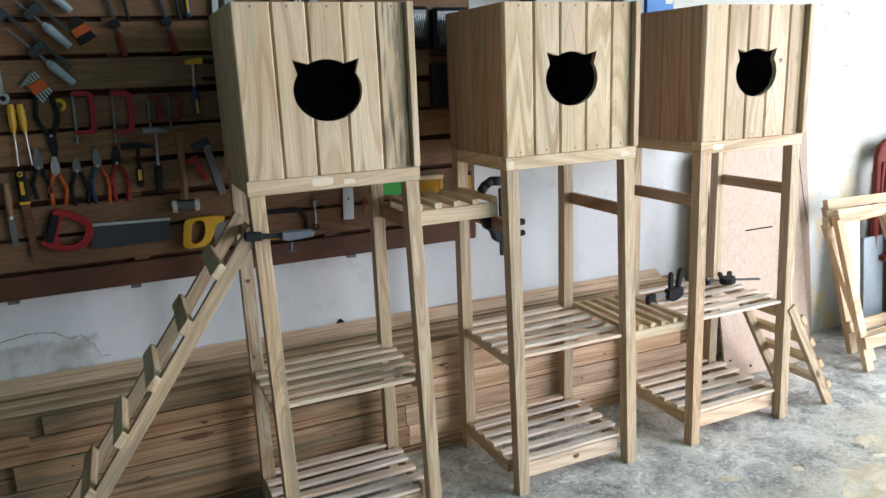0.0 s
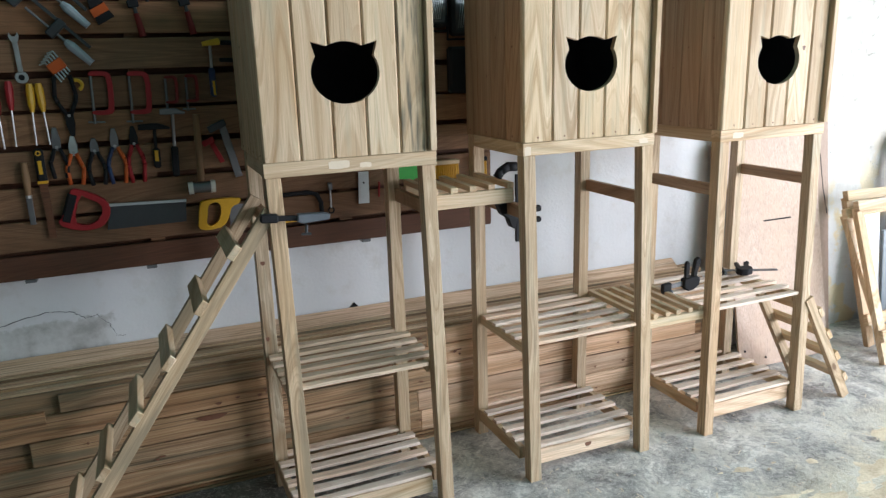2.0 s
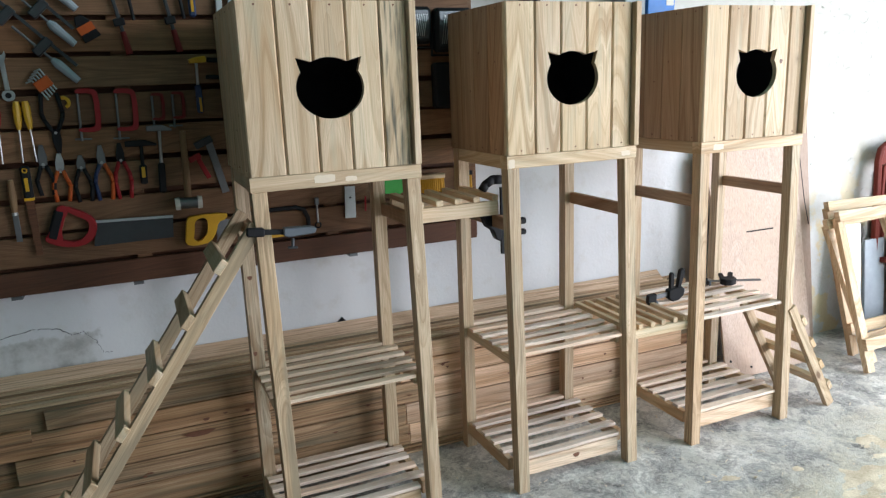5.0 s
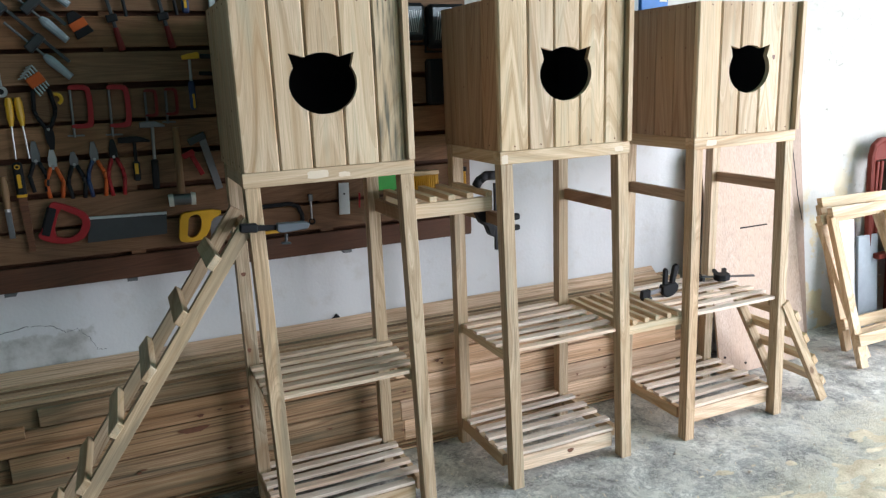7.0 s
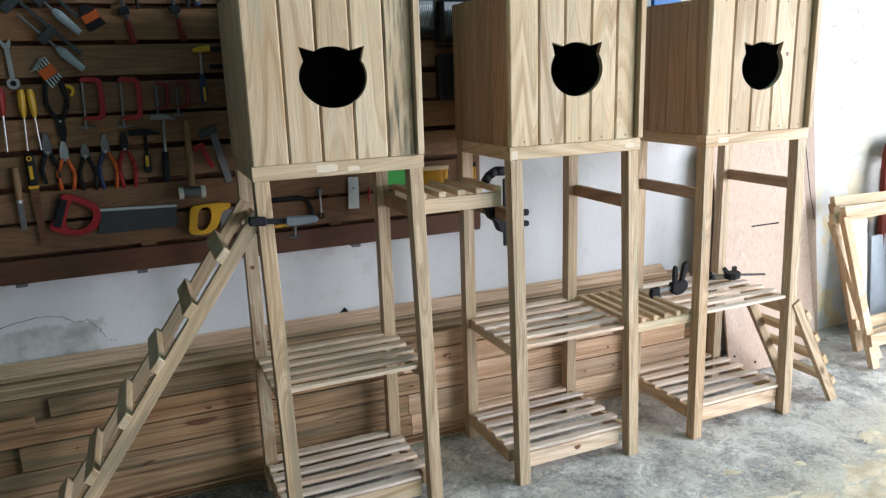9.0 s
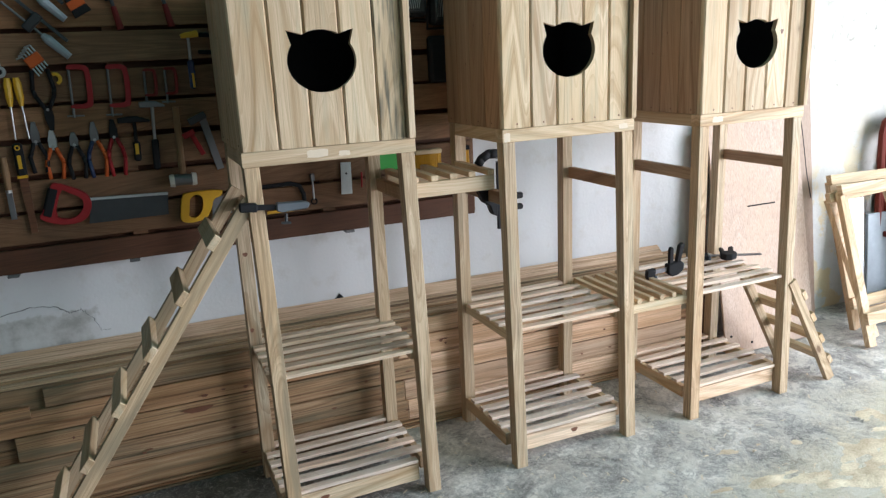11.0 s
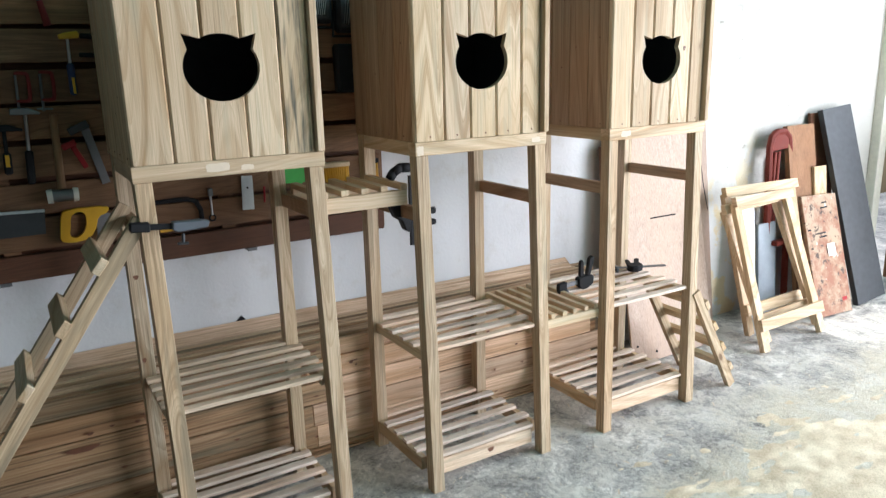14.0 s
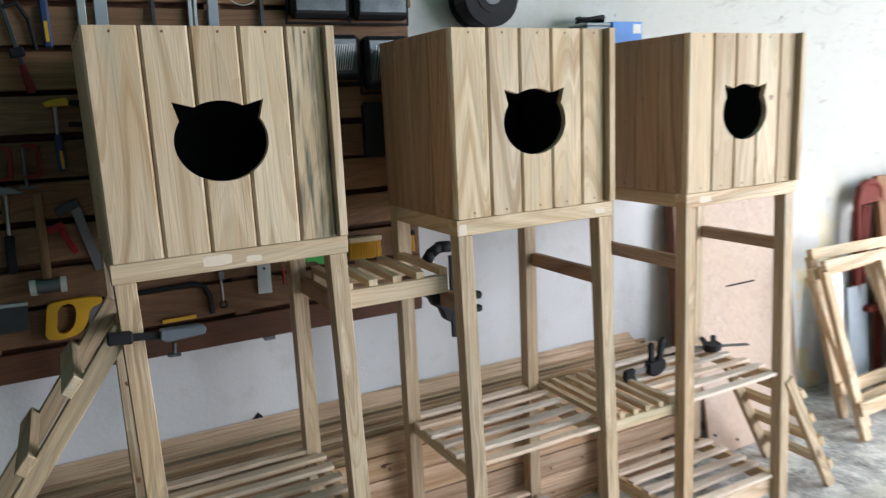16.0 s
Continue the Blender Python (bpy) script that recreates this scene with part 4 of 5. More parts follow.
def hammer(x, ztop, h, head, shaft, grip, label, claw=True, lean=0.0, yellow=False, hw=0.09):
    ob = hang("hammer", label, "hammer", x, ztop - h / 2, lean, "hammers on the board")
    o = [(-hw / 2, h / 2 - 0.022), (-hw / 2, h / 2 - 0.004), (-hw * 0.15, h / 2), (hw * 0.12, h / 2), (hw / 2, h / 2 - 0.014), (hw / 2 - 0.002, h / 2 - 0.02), (hw * 0.15, h / 2 - 0.02), (-hw * 0.15, h / 2 - 0.022)]
    part("head", plate(bmesh.new(), o, -0.024, -0.003, 0.002), head, ob)
    part("shaft", rod(0, h / 2 - 0.021, 0, -h * 0.05, 0.006, None, 0.013), shaft, ob)
    bm = bar(0, -h * 0.05, 0, -h / 2, 0.024, 0.02, 0.003, 0.006)
    part("grip", bm, grip, ob)
    if yellow:
        part("grip_inlay", bar(0, -h * 0.10, 0, -h * 0.34, 0.012, 0.002, 0.0231, 0.0005), YELLOW, ob)
    return ob


def f_clamp(x, z, lean, label, grip=GREY):
    """A bar clamp with a fat screw handle."""
    ob = hang("bar_clamp", label, "clamp", x, z, lean, "bar clamps on the board")
    part("handle", turned(cyl(cyl(bmesh.new(), (0, -0.02, -0.045), (0, -0.02, 0.035), 0.012, 0.016, 10), (0, -0.02, 0.035), (0, -0.02, 0.055), 0.016, 0.009, 10), Matrix.Identity(4)), grip, ob)
    part("screw", rod(0, 0.055, 0, 0.20, 0.0045, None, 0.02), DULL, ob)
    part("jaw", boxm(-0.022, 0.045, -0.032, -0.006, 0.085, 0.115, 0.004), CHAR, ob)
    part("bar", boxm(0.030, 0.041, -0.028, -0.010, -0.01, 0.33, 0.001), CHAR, ob)
    part("jaw", boxm(-0.022, 0.045, -0.032, -0.006, 0.22, 0.25, 0.004), CHAR, ob)
    return ob


f_clamp(0.082, 1.724, -44, "charcoal bar clamp with a pale grey handle hanging aslant")
f_clamp(0.077, 1.606, -44, "charcoal bar clamp with a pale grey handle hanging aslant")
f_clamp(0.100, 1.835, -44, "charcoal bar clamp with a pale grey handle hanging aslant")

ob = hang("paint_brush", "wide black brush with an orange ferrule", "brush", 0.154, 1.738, -28)
part("bristles", plate(bmesh.new(), [(-0.030, -0.034), (0.030, -0.034), (0.026, -0.008), (-0.026, -0.008)], -0.016, -0.004, 0.002), BLACK, ob)
part("ferrule", boxm(-0.027, 0.027, -0.019, -0.002, -0.009, 0.018, 0.001), ORANGE, ob)
part("handle", plate(bmesh.new(), [(-0.026, 0.0185), (0.026, 0.0185), (0.012, 0.05), (-0.012, 0.05)], -0.016, -0.003, 0.002), BLACK, ob)

for x, zt in ((0.255, 1.90), (0.418, 1.905)):
    ob = hang("coping_clamp", "black spring bar clamp with a red grip", "clamp", x, zt - 0.12, -10, "red-handled bar clamps")
    part("bar", bar(0.0, 0.12, 0.0, -0.055, 0.012, 0.01, 0.004), CHAR, ob)
    part("grip", rod(0.0, -0.05, 0.0, -0.125, 0.009, 0.012, 0.014), DRED, ob)
    part("arm", tube(bmesh.new(), [(0.0, -0.012, 0.10), (0.035, -0.012, 0.105), (0.05, -0.012, 0.06), (0.045, -0.012, -0.02)], 0.006), BLACK, ob)
    part("jaw", boxm(-0.02, 0.016, -0.024, -0.003, -0.03, -0.005, 0.003), BLACK, ob)
    part("tip", boxm(-0.014, 0.014, -0.022, -0.003, 0.118, 0.14, 0.002), REDP, ob)

ob = hang("file", "blue-handled file with yellow stripes", "file", 0.496, 1.86, 0)
part("handle", bar(0, 0.08, 0, -0.082, 0.024, 0.02, 0.003, 0.006), BLUE, ob)
part("stripe", bar(0, -0.012, 0, -0.066, 0.009, 0.0015, 0.0231, 0.0004), YELLOW, ob)

ob = hang("tack_hammer", "yellow-headed hammer with a blue grip", "hammer", 0.487, 1.548, 3, "hammers on the board")
part("head", plate(bmesh.new(), [(-0.03, 0.085), (-0.012, 0.092), (0.026, 0.10), (0.032, 0.09), (0.03, 0.078), (-0.026, 0.072)], -0.03, -0.003, 0.002), YELLOW, ob)
part("shaft", rod(-0.002, 0.074, 0.0, 0.0, 0.005, None, 0.014), STEEL, ob)
part("grip", bar(0.0, 0.0, 0.004, -0.10, 0.022, 0.02, 0.003, 0.006), BLUE, ob)
part("stripe", bar(0.004, -0.045, 0.007, -0.095, 0.008, 0.0015, 0.0231, 0.0004), YELLOW, ob)
part("side_arm", boxm(0.028, 0.09, -0.02, -0.004, 0.02, 0.034, 0.003), BLACK, ob)
part("side_arm", boxm(0.034, 0.09, -0.02, -0.004, 0.078, 0.094, 0.003), BLACK, ob)

ob = hang("wrench", "steel combination wrench with open jaw", "wrench", -0.107, 1.597, -2)
o = arc(0, -0.062, 0.019, 125, 415, 16)
bm = plate(bmesh.new(), o, -0.012, -0.004)
part("ring_end", bm, ALU, ob)
part("ring_hole", cyl(bmesh.new(), (0, -0.0128, -0.062), (0, -0.0118, -0.062), 0.0095), BLACK, ob)
part("shank", bar(0, 0.056, 0, -0.046, 0.015, 0.007, 0.004, 0.002), ALU, ob)
part("jaw", plate(bmesh.new(), [(-0.009, 0.05), (0.009, 0.05), (0.015, 0.066), (0.012, 0.078), (0.005, 0.066), (-0.005, 0.066), (-0.012, 0.078), (-0.015, 0.066)], -0.012, -0.004), ALU, ob)

ob = hang("hex_key_set", "orange holder with steel hex keys", "hex keys", 0.004, 1.563, -32)
part("holder", boxm(-0.026, 0.026, -0.02, -0.003, -0.012, 0.024, 0.003), ORANGE, ob)
for i in range(5):
    x = -0.021 + i * 0.0105
    part("hex_key", tube(bmesh.new(), [(x, -0.012, -0.042 + i * 0.003), (x, -0.012, 0.032 + i * 0.004), (x - 0.02, -0.012, 0.036 + i * 0.004)], 0.0028, 6), STEEL, ob)

screwdriver(-0.091, 1.415, YELLOW, "yellow-handled steel screwdriver hanging on the board", 0.20, 2)
screwdriver(-0.058, 1.415, YELLOW, "yellow-handled steel screwdriver hanging on the board", 0.20, -2)
screwdriver(-0.150, 1.42, REDP, "red-handled steel screwdriver hanging on the board", 0.21, 2)
screwdriver(-0.188, 1.41, DRED, "dark red steel screwdriver on the board", 0.20, 0)
screwdriver(-0.225, 1.42, YELLOW, "yellow-handled steel screwdriver hanging on the board", 0.20, 1)

plier(0.014, 1.437, BLACK, BLACK, "black tin snips with a yellow grip end", 0.20, 0.032, 0.07, 178, None)
ob = hang("grip_end", "yellow rubber loop of the snips", "grip", 0.052, 1.505, 10)
part("loop", tube(bmesh.new(), [(x, -0.012, z) for x, z in arc(0, 0, 0.016, -60, 120, 8)], 0.006), YELLOW, ob)
c_clamp(0.124, 1.476, 0.072, 0.145, REDP, "red cast-iron c-clamp on the board", "red c-clamps")
c_clamp(0.243, 1.472, 0.072, 0.145, REDP, "red cast-iron c-clamp on the board", "red c-clamps")
c_clamp(0.346, 1.478, 0.044, 0.095, DRED, "small dark red iron c-clamp", "small c-clamps")
c_clamp(0.414, 1.480, 0.044, 0.095, DRED, "small dark red iron c-clamp", "small c-clamps")

plier(-0.037, 1.285, BLACK, DULL, "black-handled long-nose pliers on the board", 0.17, 0.026, 0.065)
plier(0.010, 1.257, ORANGE, ALU, "orange-handled combination pliers on the board", 0.165, 0.026, 0.055, 2)
plier(0.076, 1.247, BLACK, DULL, "black and orange side cutters", 0.16, 0.026, 0.042)
plier(0.141, 1.262, BLUE, DULL, "pliers with blue and orange grips", 0.19, 0.028, 0.06, 0, ORANGE)
plier(0.203, 1.263, REDP, BLACK, "red-handled cutting pliers on the board", 0.195, 0.026, 0.06)
plier(-0.30, 1.26, REDP, DULL, "red-handled steel pliers on the board", 0.19, 0.026, 0.06)

hammer(0.272, 1.366, 0.155, BLACK, BLACK, BLACK, "black claw hammer with a yellow grip inlay", True, 2, True, 0.105)
hammer(0.334, 1.415, 0.24, DULL, STEEL, BLACK, "claw hammer with a steel shaft and black grip", True, 3, False, 0.085)

ob = hang("mallet", "pale rubber mallet hanging head down", "mallet", 0.409, 1.255, 0)
part("handle", cyl(bmesh.new(), (0.006, -0.03, 0.135), (0, -0.03, -0.10), 0.011, 0.013), HANDLE, ob)
bm = cyl(bmesh.new(), (-0.030, -0.03, -0.122), (0.030, -0.03, -0.124), 0.020, None, 16)
part("head", bm, DULL, ob)
for s in (-1, 1):
    part("face", cyl(bmesh.new(), (s * 0.0302, -0.03, -0.123), (s * 0.046, -0.03, -0.1235), 0.0235, 0.022, 16), WHITE, ob)

ob = hang("square", "grey steel try square hanging aslant", "square", 0.522, 1.258, -13)
part("blade", bar(0, 0.09, 0, -0.105, 0.026, 0.003, 0.004, 0.0005), DULL, ob)
part("stock", bar(-0.05, 0.086, 0.014, 0.098, 0.024, 0.014, 0.003), CHAR, ob)
ob = hang("marking_gauge", "small orange plastic square", "square", 0.470, 1.262, -24, lift=0.012)
part("stock", boxm(-0.03, 0.014, -0.014, -0.003, 0.026, 0.046, 0.002), REDP, ob)
part("blade", bar(0, 0.026, 0, -0.052, 0.017, 0.008, 0.003), REDP, ob)

ob = hang("chisel", "steel chisel with a worn wooden handle", "chisel", -0.143, 1.157, 1)
part("handle", cyl(cyl(bmesh.new(), (0, -0.016, 0.105), (0, -0.016, 0.05), 0.009, 0.0125), (0, -0.016, 0.05), (0, -0.016, -0.004), 0.0125, 0.0095), HANDLE, ob)
part("ferrule", rod(0, -0.0042, 0, -0.014, 0.0098, None, 0.016), STEEL, ob)
part("blade", bar(0, -0.0142, 0.002, -0.105, 0.018, 0.005, 0.012, 0.001), DULL, ob)
ob = hang("keyhole_saw", "dark saw blade with a black and yellow grip", "saw", -0.094, 1.15, 0)
part("grip", bar(0, 0.155, 0, 0.04, 0.03, 0.022, 0.003, 0.007), BLACK, ob)
part("inlay", bar(0, 0.115, 0, 0.07, 0.011, 0.002, 0.0252, 0.0005), YELLOW, ob)
part("band", boxm(-0.0152, 0.0152, -0.0255, -0.0025, 0.038, 0.048, 0.001), YELLOW, ob)
part("loop", tube(bmesh.new(), [(x, -0.0255, z) for x, z in arc(0, 0.14, 0.007, 0, 360, 10)], 0.002, 6), YELLOW, ob)
part("blade", plate(bmesh.new(), [(-0.013, 0.0375), (0.013, 0.0375), (0.014, -0.15), (-0.006, -0.15)], -0.014, -0.010), RED, ob)

# handsaws
ob = hang("handsaw", "handsaw with a red and black handle and grey blade", "saw", 0.15, 1.06, 0, "handsaws on the board")
h = new("handle", holed(rounded([(-0.170, 0.099), (-0.147, 0.104), (-0.068, 0.064), (-0.050, 0.034), (-0.054, -0.002), (-0.080, -0.038), (-0.136, -0.048), (-0.194, -0.032), (-0.222, -0.010), (-0.200, 0.012)], 1),
                        rounded([(-0.139, 0.082), (-0.118, 0.066), (-0.076, 0.042), (-0.076, 0.012), (-0.100, -0.020), (-0.135, -0.028), (-0.172, -0.014)], 1), -0.024, -0.003, REDP))
h.parent = ob
part("grip", beam((-0.158, -0.0135, 0.088), (-0.196, -0.0135, -0.014), 0.036, 0.027, (0, 1, 0), 0.008), BLACK, ob)
part("blade", plate(bmesh.new(), [(-0.052, 0.032), (0.20, 0.024), (0.194, -0.050), (-0.07, -0.052)], -0.012, -0.0095), CHAR, ob)
part("spine", bar(-0.055, 0.034, 0.201, 0.026, 0.010, 0.006, 0.008, 0.001), ALU, ob)

ob = hang("handsaw", "handsaw with a yellow plastic handle", "saw", 0.45, 1.025, 0, "handsaws on the board")
outer = [(-0.056, 0.046), (-0.038, 0.058), (0.090, 0.058), (0.088, 0.034), (0.054, 0.024), (0.046, -0.010), (0.022, -0.048), (-0.036, -0.057), (-0.070, -0.046), (-0.064, -0.006)]
inner = [(-0.028, 0.038), (0.004, 0.050), (0.020, 0.030), (0.012, -0.018), (-0.016, -0.042), (-0.040, -0.034), (-0.032, 0.0)]
h = new("handle", holed(rounded(outer, 1), rounded(inner, 2), -0.024, -0.003, YELLOW))
h.parent = ob
part("blade", plate(bmesh.new(), [(0.05, 0.034), (0.16, 0.020), (0.16, -0.03), (0.045, -0.05)], -0.012, -0.0095), DULL, ob)

ob = hang("hacksaw", "black hacksaw frame with a yellow blade guard", "saw", 0.735, 1.018, 0)
part("frame", tube(bmesh.new(), [(-0.12, -0.012, 0.052), (0.06, -0.012, 0.056), (0.092, -0.012, 0.044), (0.106, -0.012, 0.012), (0.108, -0.012, -0.045)], 0.0085), BLACK, ob)
part("blade", bar(-0.04, -0.048, 0.06, -0.046, 0.012, 0.006, 0.009, 0.001), YELLOW, ob)

ob = hang("scraper", "plain steel scraper plate", "scraper", 1.017, 1.07, 2)
part("plate", plate(bmesh.new(), [(-0.021, 0.064), (0.020, 0.064), (0.022, -0.062), (-0.022, -0.062)], -0.008, -0.004), ALU, ob)
part("hole", cyl(bmesh.new(), (0, -0.0088, 0.02), (0, -0.0078, 0.02), 0.004), BLACK, ob)
ob = hang("hook", "small steel screw clamp hanging on a nail", "clamp", 0.880, 1.045, 0)
part("stem", rod(0, 0.055, 0, -0.04, 0.004), STEEL, ob)
part("cap", boxm(-0.008, 0.008, -0.022, -0.004, 0.03, 0.058, 0.002), DULL, ob)
part("eye", tube(bmesh.new(), [(x, -0.012, z) for x, z in arc(0, -0.05, 0.011, 0, 360, 12)], 0.003, 6), BLACK, ob)
ob = hang("marker", "thin red marker on the board", "pen", 1.078, 1.06, 3)
part("body", rod(0, 0.03, 0, -0.03, 0.004), REDP, ob)

ob = hang("dustpan", "green plastic scraper hanging on the board", "scraper", 1.206, 1.115, 0)
part("blade", plate(bmesh.new(), [(-0.055, 0.05), (0.05, 0.05), (0.052, -0.024), (0.028, -0.026), (0.014, -0.04), (-0.006, -0.036), (-0.018, -0.026), (-0.05, -0.024)], -0.010, -0.004, 0.001), GREEN, ob)

def bristle_brush(x, z, w, label, block):
    ob = hang("brush", label, "brush", x, z, 0, "yellow-bristled brushes", 0.02)
    part("block", boxm(-w / 2, w / 2, -0.035, -0.002, 0.012, 0.030, 0.003), block, ob)
    bm = bmesh.new()
    k = max(3, int(w / 0.009))
    for i in range(k):
        for r in range(3):
            cx = -w / 2 + 0.006 + (w - 0.012) * i / (k - 1)
            cyl(bm, (cx, -0.008 - r * 0.010, 0.0119), (cx + random.uniform(-0.003, 0.003), -0.008 - r * 0.010, -0.045 + random.uniform(-0.003, 0.003)), 0.0028, 0.0034, 6)
    part("bristles", bm, YELLOW, ob)
    return ob

bristle_brush(1.355, 1.128, 0.115, "wooden scrubbing brush with yellow bristles", PINE["X"])
bristle_brush(1.522, 1.130, 0.032, "small black brush with yellow bristles", BLACK)

# straight edges and levels hanging high on the board
for x, w, mat, zb in ((0.606, 0.022, ALU, 1.60), (0.655, 0.034, GREY, 1.62), (0.792, 0.012, CHAR, 1.70), (0.893, 0.012, ALU, 1.66), (0.908, 0.010, ALU, 1.66), (0.958, 0.030, GREY, 1.64), (1.104, 0.012, CHAR, 1.72)):
    ob = hang("straight_edge", "long grey metal straight edge hanging on the board", "ruler", x - 0.018, zb + 0.28, 1.5, "straight edges")
    part("blade", bar(0, 0.28, 0, -0.28, w, 0.014, 0.004, 0.002), mat, ob)
ob = hang("wire", "thin loose loop of pale wire", "wire", 1.0, 1.93, 0)
part("strand", tube(bmesh.new(), [(x, -0.012, z) for x, z in arc(0.03, 0.02, 0.05, 150, 380, 12)], 0.0012, 5), WHITE, ob)


def flood_light(x0, x1, z0, z1, label):
    ob = hang("flood_light", label, "flood light", (x0 + x1) / 2, (z0 + z1) / 2, 0, "black flood lights")
    w, h = x1 - x0, z1 - z0
    part("housing", boxm(-w / 2, w / 2, -0.06, -0.004, -h / 2, h / 2, 0.012), BLACK, ob)
    part("lens", boxm(-w / 2 + 0.014, w / 2 - 0.014, -0.0625, -0.0602, -h / 2 + 0.02, h / 2 - 0.014, 0.0008), GLASS, ob, "dark glass face")
    for i in range(12 if "ribbed" in label else 0):
        s = -0.5 + (i + 0.5) / 12
        part("rib", beam((s * (w - 0.05) - 0.008, -0.0635, -h / 2 + 0.03), (s * (w - 0.05) + 0.008, -0.0635, h / 2 - 0.03), 0.0025, 0.002, (0, 1, 0), 0), STEEL, ob)
    part("bracket", tube(bmesh.new(), [(-w / 2 - 0.004, -0.03, 0), (-w / 2 - 0.008, -0.02, -h / 2 - 0.012), (w / 2 + 0.008, -0.02, -h / 2 - 0.012), (w / 2 + 0.004, -0.03, 0)], 0.004, 6), BLACK, ob)
    return ob


flood_light(1.165, 1.352, 1.862, 2.01, "black flood light with a dark glass face")
flood_light(1.372, 1.560, 1.860, 2.01, "black flood light with a dark glass face")
flood_light(1.235, 1.378, 1.672, 1.812, "black flood light with a ribbed reflector")
flood_light(1.396, 1.555, 1.640, 1.808, "black flood light with a ribbed reflector")
for x, z0, z1, w in ((1.22, 1.45, 1.62, 0.12), (1.46, 1.42, 1.60, 0.15)):
    ob = hang("power_tool_case", "black plastic tool case hanging on the board", "case", x, (z0 + z1) / 2, 0, "black cases")
    part("shell", boxm(-w / 2, w / 2, -0.05, -0.004, (z0 - z1) / 2, (z1 - z0) / 2, 0.010), BLACK, ob)
    part("latch", boxm(-0.015, 0.015, -0.055, -0.0502, -0.02, 0.0, 0.002), CHAR, ob)

# coil on a wall peg
sp = thing("wire_coil", "black coil of wire on a reel hanging on the wall", "reel", "", (1.885, WALL_Y, 1.950))
part("peg", cyl(bmesh.new(), (0, -0.14, 0), (0, -0.001, 0), 0.012), DULL, sp)
for y0, y1, r in ((-0.035, -0.022, 0.113), (-0.135, -0.122, 0.110)):
    part("flange", cyl(bmesh.new(), (0, y0, 0), (0, y1, 0), r, None, 32), BLACK, sp, "", False)
bm = bmesh.new()
for i in range(7):
    y = -0.045 - i * 0.0115
    tube(bm, [(x, y, z) for x, z in arc(0, 0, 0.096, 0, 360, 28)], 0.0062, 6)
cyl(bm, (0, -0.121, 0), (0, -0.036, 0), 0.089, None, 28)
part("winding", bm, CHAR, sp)
part("hub", cyl(bmesh.new(), (0, -0.1385, 0), (0, -0.1355, 0), 0.062, None, 24), BLACK, sp)
part("bore", cyl(bmesh.new(), (0, -0.1415, 0), (0, -0.1386, 0), 0.036, None, 24), CHAR, sp)

# carton on a small bracket shelf
sh = thing("wall_shelf", "narrow timber bracket shelf on the wall", "shelf", "", (2.52, WALL_Y, 1.76))
part("board", boxm(-0.245, 0.20, -0.16, -0.001, 0, 0.018), PINE["X"], sh)
part("bracket", boxm(-0.02, 0.02, -0.12, -0.001, -0.10, -0.0005), PINE["Z"], sh)
ca = thing("carton", "small blue and white cardboard carton", "box", "", (2.570, WALL_Y - 0.08, 1.779))
part("body", boxm(-0.15, -0.002, -0.06, 0.06, 0, 0.084, 0.002), LBLUE, ca)
part("label", boxm(-0.05, -0.01, -0.0615, -0.0603, 0.04, 0.075, 0.0003), IVORY, ca)
tin = thing("storage_tin", "low grey storage tin on the wall shelf", "tin", "", (2.355, WALL_Y - 0.08, 1.779))
part("body", boxm(-0.055, 0.055, -0.055, 0.055, 0, 0.068, 0.004), GREY, tin)
part("lid", boxm(-0.058, 0.058, -0.058, 0.058, 0.0685, 0.079, 0.003), GREY, tin)
gl = thing("cable_bundle", "dark crumpled cable lying on a grey tin", "cable", "", (2.36, WALL_Y - 0.08, 1.8585))
bm = bmesh.new()
for k in range(3):
    tube(bm, [(0.062 * math.cos(a * 0.7 + k), 0.03 * math.sin(a * 0.7 + k), 0.007 + 0.003 * k + 0.008 * (1 + math.sin(a * 1.1 + k))) for a in range(10)], 0.006, 6)
part("loop", bm, BLACK, gl)


# ---- clamps on the towers ----
def quick_clamp(label, eye, ahead, up, scale=1.0, tail=0.16):
    """A trigger clamp: bar, fixed jaw, sliding body with two grips. ahead: along the bar."""
    ob = thing("trigger_clamp", label, "clamp", "trigger clamps")
    a, u = Vector(ahead).normalized(), Vector(up).normalized()
    u = (u - a * a.dot(u)).normalized()
    ob.matrix_basis = Matrix.Translation(eye) @ Matrix((a, a.cross(u) * -1, u)).transposed().to_4x4() @ Matrix.Scale(scale, 4)
    part("bar", boxm(-0.10, tail, -0.003, 0.003, -0.009, 0.009, 0.001), DULL, ob)
    part("fixed_jaw", plate(bmesh.new(), [(-0.112, 0.018), (-0.072, 0.018), (-0.075, -0.008), (-0.081, -0.034), (-0.108, -0.034), (-0.117, -0.01)], -0.011, 0.011, 0.003), BLACK, ob)
    part("pad", boxm(-0.0805, -0.069, -0.013, 0.013, -0.036, -0.012, 0.003), PEWTER, ob)
    part("body", plate(bmesh.new(), [(-0.014, 0.02), (0.05, 0.024), (0.062, 0.006), (0.057, -0.018), (0.03, -0.034), (0.0, -0.034), (-0.018, -0.014)], -0.016, 0.016, 0.004), BLACK, ob)
    part("grip", plate(bmesh.new(), [(0.03, 0.0205), (0.05, 0.0205), (0.075, 0.085), (0.068, 0.098), (0.05, 0.09)], -0.010, 0.010, 0.003), BLACK, ob)
    part("trigger", plate(bmesh.new(), [(-0.005, 0.0205), (0.016, 0.0205), (0.022, 0.08), (0.014, 0.092), (0.002, 0.085)], -0.008, 0.008, 0.003), BLACK, ob)
    return ob


